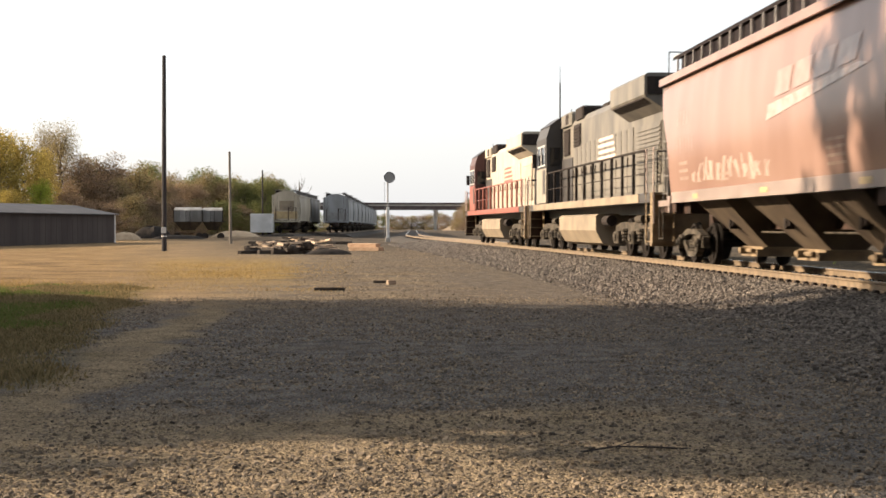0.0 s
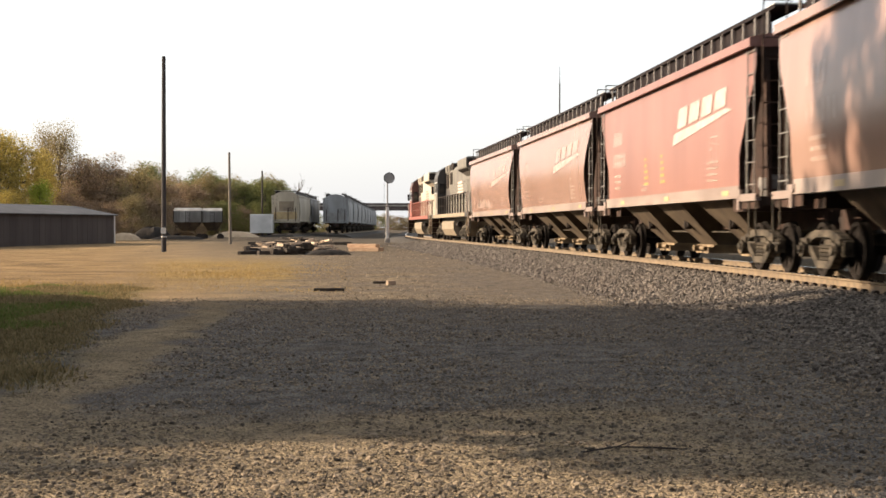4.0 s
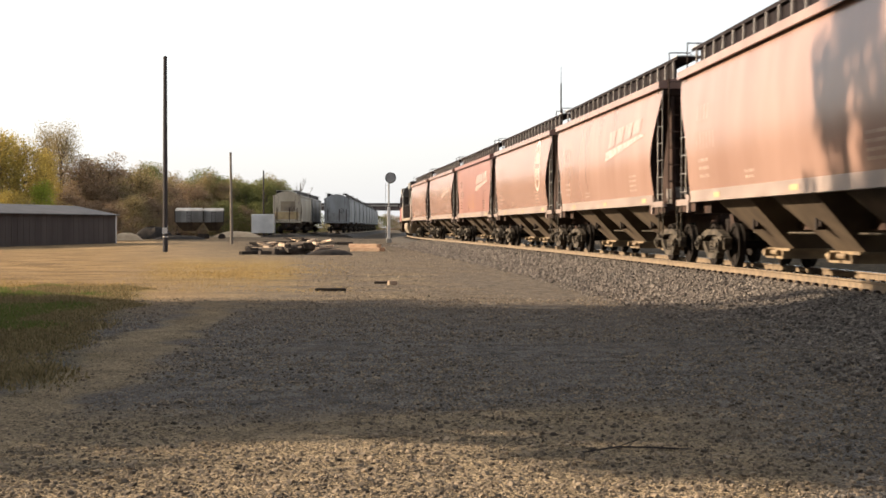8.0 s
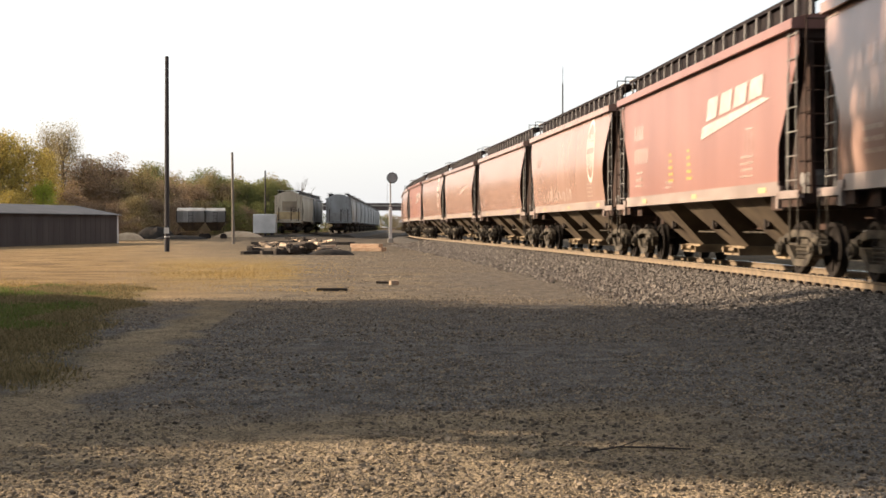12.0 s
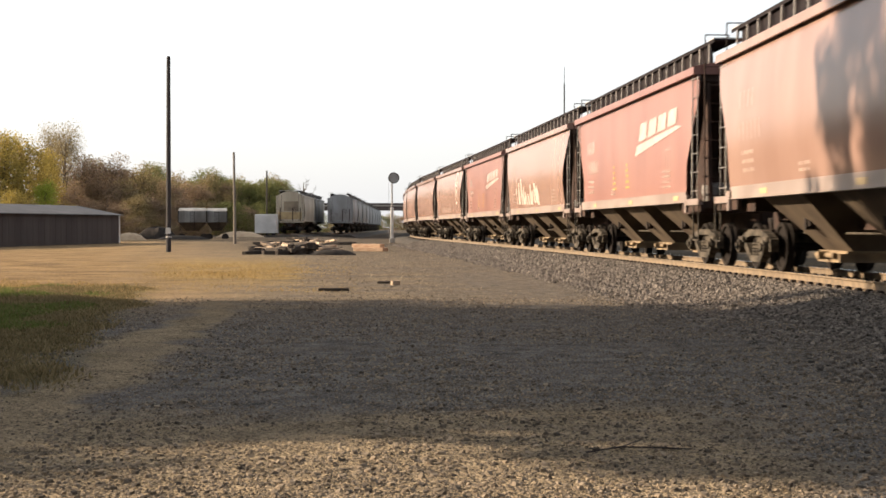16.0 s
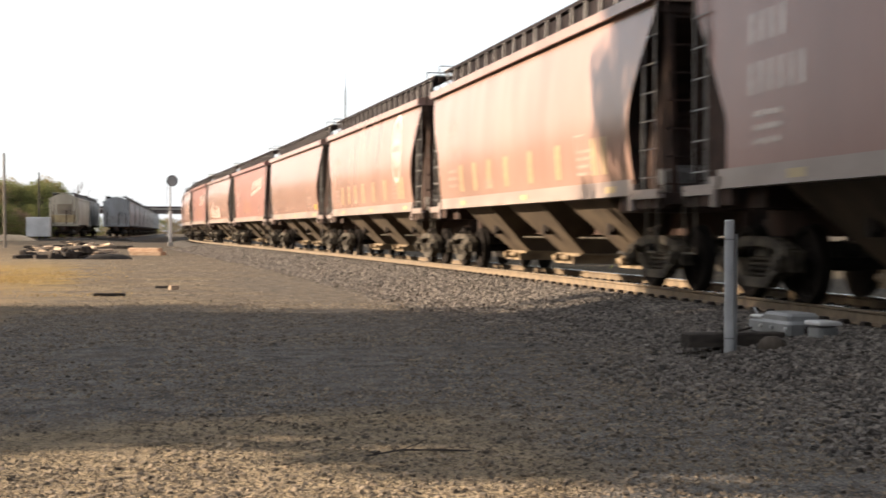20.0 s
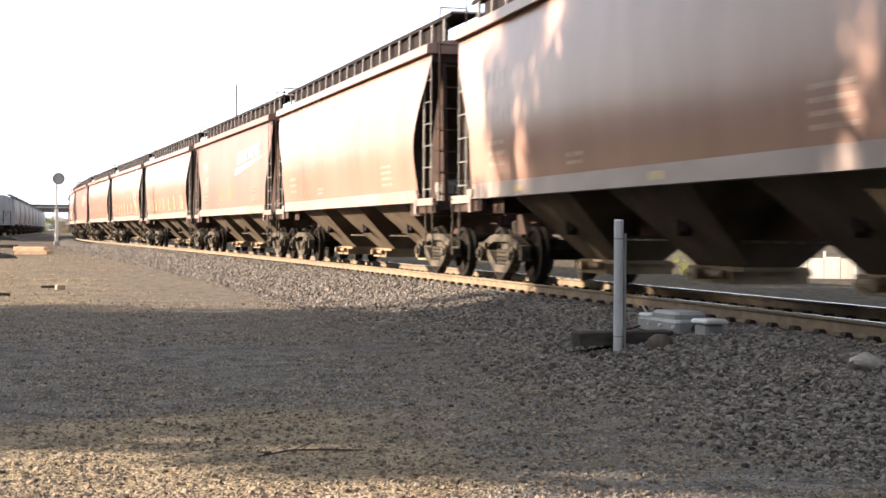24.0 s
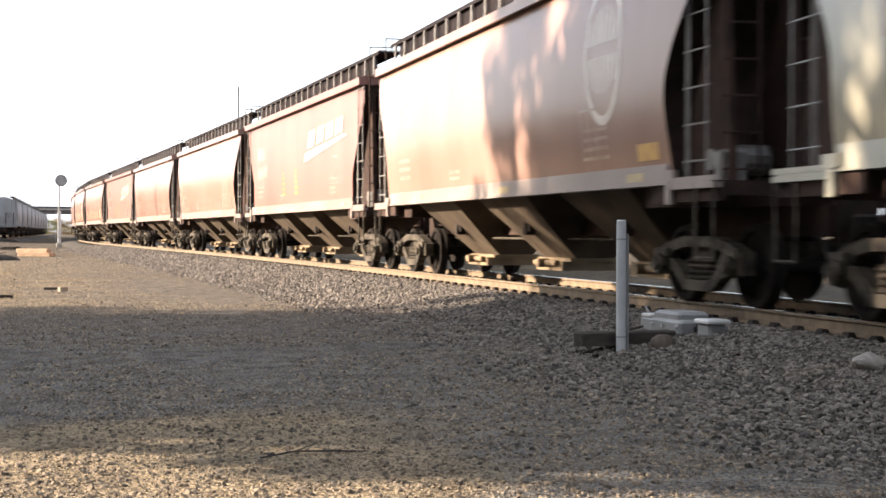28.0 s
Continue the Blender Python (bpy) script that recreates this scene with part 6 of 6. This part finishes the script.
# ---- ties and fastenings of the main track ----
tie_mesh = Build().bevel_box(-1.3, 1.3, -0.115, 0.115, 0.0, 0.18, 0.012).mesh("tie", M_TIE)
for k in range(290):
    s = 2 + k * 0.5
    p = on_line(s)
    a = float(np.interp(s, S_GRID, H_GRID))
    part("tie", tie_mesh, M_TIE, main_track, at=pose(p.x, p.y, 0.095 + rt.uniform(-0.006, 0.006), 0, 0, math.degrees(a) + rt.uniform(-0.8, 0.8)))
clips = Build()
for k in range(290):
    s = 2 + k * 0.5
    for off in (0.755, -0.755):
        for side in (-0.11, 0.11):
            p = on_line(s, off + side)
            a = float(np.interp(s, S_GRID, H_GRID))
            c, q = math.cos(a), math.sin(a)

            def loc(u, v, z):
                return (p.x + u * c - v * q, p.y + u * q + v * c, z)
            clips.hexa([loc(-0.05, -0.07, 0.276), loc(0.05, -0.07, 0.276), loc(0.05, 0.07, 0.276), loc(-0.05, 0.07, 0.276), loc(-0.03, -0.05, 0.33), loc(0.03, -0.05, 0.33), loc(0.03, 0.05, 0.33), loc(-0.03, 0.05, 0.33)])
cl = part("rail_fastenings", clips, M_DARK, main_track, "dark rail clips and tie plates")
tagged(cl, kind="stuff")


# ---- loose stones, grass ----
def scatter(name, material, label, places, seed, category):
    """Many small angular stones in one mesh. places: x, y, z, size."""
    rng = np.random.default_rng(seed)
    P = np.array(places)
    n = len(P)
    base = np.array([(1, 0, 0), (0, 1, 0), (-1, 0, 0), (0, -1, 0), (0, 0, 0.75)])
    shape = base[None] * rng.uniform(0.6, 1.25, (n, 5, 1)) + rng.normal(scale=0.2, size=(n, 5, 3))
    a = rng.uniform(0, 6.28, n)
    rot = np.zeros((n, 3, 3))
    rot[:, 0, 0], rot[:, 0, 1], rot[:, 1, 0], rot[:, 1, 1], rot[:, 2, 2] = np.cos(a), -np.sin(a), np.sin(a), np.cos(a), 1
    v = np.einsum("nij,nkj->nki", rot, shape) * P[:, None, 3:4] + P[:, None, :3]
    f = np.array([(0, 1, 4), (1, 2, 4), (2, 3, 4), (3, 0, 4)])
    me = bpy.data.meshes.new(name)
    me.from_pydata(v.reshape(-1, 3).tolist(), [], (f[None] + 5 * np.arange(n)[:, None, None]).reshape(-1, 3).tolist())
    me.materials.append(material)
    return tagged(new(name, me), label, category, kind="stuff")


def blocky(name, material, label, places, seed, category):
    """Larger stones: a broad foot, a turned smaller top, uneven corners."""
    rng = np.random.default_rng(seed)
    P = np.array(places)
    n = len(P)
    t = np.arange(4) * math.pi / 2
    low = np.stack([np.cos(t), np.sin(t), np.zeros(4) - 0.15], 1)
    top = np.stack([0.72 * np.cos(t + 0.78), 0.72 * np.sin(t + 0.78), np.full(4, 0.62)], 1)
    shape = np.concatenate([low, top])[None] * rng.uniform(0.7, 1.2, (n, 8, 1)) + rng.normal(scale=0.13, size=(n, 8, 3))
    a = rng.uniform(0, 6.28, n)
    rot = np.zeros((n, 3, 3))
    rot[:, 0, 0], rot[:, 0, 1], rot[:, 1, 0], rot[:, 1, 1], rot[:, 2, 2] = np.cos(a), -np.sin(a), np.sin(a), np.cos(a), 1
    v = np.einsum("nij,nkj->nki", rot, shape * np.stack([rng.uniform(0.75, 1.3, n), np.ones(n), np.ones(n)], 1)[:, None]) * P[:, None, 3:4] + P[:, None, :3]
    f = np.array([(0, 1, 4), (1, 5, 4), (1, 2, 5), (2, 6, 5), (2, 3, 6), (3, 7, 6), (3, 0, 7), (0, 4, 7), (4, 5, 6), (4, 6, 7)])
    me = bpy.data.meshes.new(name)
    me.from_pydata(v.reshape(-1, 3).tolist(), [], (f[None] + 8 * np.arange(n)[:, None, None]).reshape(-1, 3).tolist())
    me.materials.append(material)
    return tagged(new(name, me), label, category, kind="stuff")


rs = np.random.default_rng(8)
near, pebbles = [], []
for i in range(330000):
    y = 5.5 + 21 * rs.random() ** 1.35
    x = rs.uniform(-0.36 * y - 1, 0.62 * y + 1)
    if x > 5.2 and y < 60:
        continue
    cl_ = noise.noise((x * 0.35, y * 0.5, 7.0)) + 0.25 * noise.noise((x * 2, y * 2, 2.0))
    lane = abs(x + 2.6 + 0.04 * y) < 0.45 and y < 24
    # fewer stones close by, so that the sunlit strip looks brighter
    if rs.random() > (0.15 if lane else (0.62 + 0.6 * cl_) * (0.55 if y < 9.6 else 1.0)):
        continue
    near.append((x, y, rise(x, y) - 0.001, 0.006 + 0.011 * rs.random() ** 2.5))
for i in range(26000):
    y = 5.6 + 6.5 * rs.random() ** 1.3
    x = rs.uniform(-0.33 * y - 0.3, 0.62 * y)
    if rs.random() > 0.6 + 0.8 * noise.noise((x * 0.8, y * 1.2, 3.0)):
        continue
    near.append((x, y, rise(x, y) + 0.001, 0.0035 + 0.009 * rs.random() ** 3))
for i in range(14000):
    y = 22 + 60 * rs.random() ** 1.4
    x = rs.uniform(-0.1 * y, 0.1 * y + 3)
    if noise.noise((x * 0.2, y * 0.09, 11.0)) + 0.3 * rs.random() < 0.05:
        continue
    near.append((x, y, rise(x, y) + 0.004, (0.007 + 0.013 * rs.random() ** 3) * (1 + y / 55)))
for i in range(26000):
    y = 5.6 + 20 * rs.random() ** 1.2
    x = rs.uniform(-0.33 * y - 0.3, min(0.62 * y, 5.2))
    if abs(x + 2.6 + 0.04 * y) < 0.4 or noise.noise((x * 0.5, y * 0.5, 4.0)) < -0.25:
        continue
    pebbles.append((x, y, rise(x, y), 0.011 + 0.014 * rs.random() ** 3))
scatter("gravel_stones", M_STONES, "loose grey gravel stones strewn over the yard", near, 1, "gravel")
blocky("pebbles", M_STONES, "rounded grey-brown pebbles strewn over the dirt", pebbles, 7, "gravel")
bal = []
for i in range(165000):
    s = 6 + 100 * rs.random() ** 1.9
    o = rs.uniform(0.0, 1.0)
    off = 0.95 + 3.6 * o * (0.6 + 0.4 * o)
    z = float(np.interp(off, [0.9, 1.4, 1.75, 2.35, 3.1, 3.6], [0.265, 0.27, 0.24, 0.12, -0.0, 0.0]))
    if off > 2.6 and rs.random() < (off - 2.6) / 1.9:
        continue
    p = on_line(s, off)
    bal.append((p.x, p.y, z + 0.001 + 0.014 * rs.random(), (0.011 + 0.017 * rs.random() ** 1.5) * (1 + s / 42)))
for i in range(9000):
    s = 6 + 60 * rs.random() ** 1.7
    off = rs.uniform(-2.0, 0.95)
    p = on_line(s, off)
    bal.append((p.x, p.y, 0.262, 0.014 + 0.02 * rs.random()))
blocky("ballast_stones", M_BSTONES, "coarse angular ballast stones on the track shoulder", [q for q in bal if q[1] < 24], 2, "ballast")
scatter("far_ballast_stones", M_BSTONES, "coarse ballast stones further along the track shoulder", [q for q in bal if q[1] >= 24], 9, "ballast")


def grass(name, material, label, places, seed, h):
    rng = np.random.default_rng(seed)
    P = np.array(places)
    n = len(P)
    a = rng.uniform(0, 6.28, n)
    hh = h * rng.uniform(0.4, 1.3, n) * P[:, 3]
    w = 0.006 + 0.006 * rng.random(n)
    lean = rng.normal(scale=0.45, size=(n, 2)) * hh[:, None]
    u = np.stack([np.cos(a), np.sin(a), np.zeros(n)], 1) * w[:, None]
    base = P[:, :3]
    mid = base + np.stack([lean[:, 0] * 0.35, lean[:, 1] * 0.35, hh * 0.6], 1)
    tip = base + np.stack([lean[:, 0], lean[:, 1], hh], 1)
    v = np.stack([base - u, base + u, mid + u * 0.7, mid - u * 0.7, tip], 1).reshape(-1, 3)
    f = []
    for i in range(n):
        k = 5 * i
        f += [(k, k + 1, k + 2, k + 3), (k + 3, k + 2, k + 4)]
    me = bpy.data.meshes.new(name)
    me.from_pydata(v.tolist(), [], f)
    me.materials.append(material)
    return tagged(new(name, me), label, "grass", kind="stuff")


weeds, lawn = [], []
for i in range(210000):
    y = 9.0 + 21 * rs.random() ** 0.8
    edge = -0.158 * y - 1.25 + 0.6 * noise.noise((y * 0.45, 3.0, 1.0))
    x = edge - abs(rs.normal()) * 2.2
    if x < -0.36 * y - 1.5:
        continue
    d = edge - x
    dens = 0.5 + 0.7 * noise.noise((x * 0.6, y * 0.6, 5.0))
    if rs.random() > dens * min(1, d / 0.9) * min(1.0, max(0.0, (y - 11.0) / 2.0)):
        continue
    inner = noise.noise((x * 0.35, y * 0.35, 9.0)) > -0.05
    (lawn if inner and d > 0.5 + 0.5 * rs.random() and rs.random() < 0.88 else weeds).append((x, y, rise(x, y), min(1.0, 0.35 + d * 0.5) * (0.6 + 1.1 * max(0.0, noise.noise((x * 1.3, y * 1.3, 6.0)) + 0.25))))
straw = []
for i in range(70000):
    y = 28.5 + 32 * rs.random() ** 1.2
    x = rs.uniform(-0.33 * y, -0.06 * y)
    g = 0.5 + 0.9 * noise.noise((x * 0.31 + 0.4, y * 0.19 + 0.7, 12.3)) + 0.5 * noise.noise((x * 1.17, y * 0.83, 2.2))
    core = math.exp(-((x / y + 0.15) / 0.055) ** 2) * math.exp(-((y - 41) / 9) ** 2)
    rim = math.exp(-((y - 30) / 4) ** 2) * min(1.0, max(0.0, (-0.14 - x / y) / 0.1))
    if rs.random() > max(0.0, g) * (0.12 + 0.75 * max(core, rim)):
        continue
    straw.append((x, y, rise(x, y) - 0.006, 0.35 + 0.8 * rs.random() * max(core, rim)))
grass("straw_grass", M_STRAW, "sunlit straw-yellow grass patches in the yard", straw, 6, 0.075)
grass("dry_weeds", M_DRY, "straw-brown dry weeds at the yard's edge", weeds, 3, 0.085)
grass("green_grass", M_LAWN, "patch of green grass among dry weeds", lawn, 4, 0.075)


# ---- what moves ----
def key_wheels(items, r, origin_y=None):
    """All wheels of one size turn alike: a row for every 1/30 s."""
    for w, e in items:
        rows = [(i / 30, pose(0, e, r, -math.degrees(RUN_D[i] / r) % 360, 0, 0)) for i in range(len(RUN_T))]
        walk(w, rows)



# which cars: c curved, s flat-sided, t grey-tan, from the engines back
KINDS = "ccsccccscscccsccsctcc"
SLACK = {1: -0.2, 4: 0.2, 5: -0.15, 6: -0.35, 9: 0.1, 10: -0.25, 11: -0.3, 12: -0.35, 13: -0.3, 15: -0.2, 18: -0.3, 19: -0.3, 20: -0.3}
FRONT = 34.5
TRAIN = [(engine_red, FRONT + ENGINE_L * 1.5, 6.9), (engine_dark, FRONT + ENGINE_L * 0.5, 6.9)]
key_wheels(WHEEL_TURNS, 0.457)
key_wheels(ENGINE_WHEELS, 0.53)
taken = set()
CARS = []
for i, k in enumerate(KINDS):
    proto = proto_straight if k == "s" else proto_curved
    if k == "t":
        proto = proto_tan
    CARS.append(copy_thing(proto, pose(0, 0, 0)) if k in taken else proto)
    taken.add(k)
    TRAIN.append((CARS[-1], FRONT - CAR_L * (i + 0.5) + SLACK.get(i, 0.0), TRUCK_HALF))
# what sets single cars apart
graffiti(CARS[0], False, 1, M_EMBLEM, 1.5, 0.6)
graffiti(CARS[8], False, 2, M_BADGE, 1.7, 1.2)
graffiti(CARS[6], False, 3, M_FADED, 1.6, 0.6)
tagged(CARS[0], "oxide-red curved-side grain hopper car with pale graffiti")
tagged(CARS[8], "oxide-red curved-side grain hopper car with large pale graffiti")
tagged(CARS[6], "oxide-red curved-side grain hopper car with oval badge and faded graffiti")
for i in (0, 1, 4):
    emblem(CARS[i], False, M_FADED, M_GHOST)
for i in (3, 6, 11, 17):
    oval_badge(CARS[i], False, -5.0, 3.1)
for i in (3, 11, 17):
    tagged(CARS[i], "oxide-red curved-side grain hopper car with white oval badge")
for i in (11, 12):
    stripes(CARS[i], False)
for i in (10, 17):
    decal(CARS[i], M_YELLOW, False, -6.6, -6.0, 1.66, 1.86, "yellow_panel")
for i in (1, 10, 17, 12):
    stencil_box(CARS[i], False, -4.2, 1.75)


def motions():
    for ob, s0, half in TRAIN:
        rows = [(t, vehicle_pose(s0 + run(t), half)) for t in [k * 0.5 for k in range(57)]]
        walk(ob, rows)


motions()
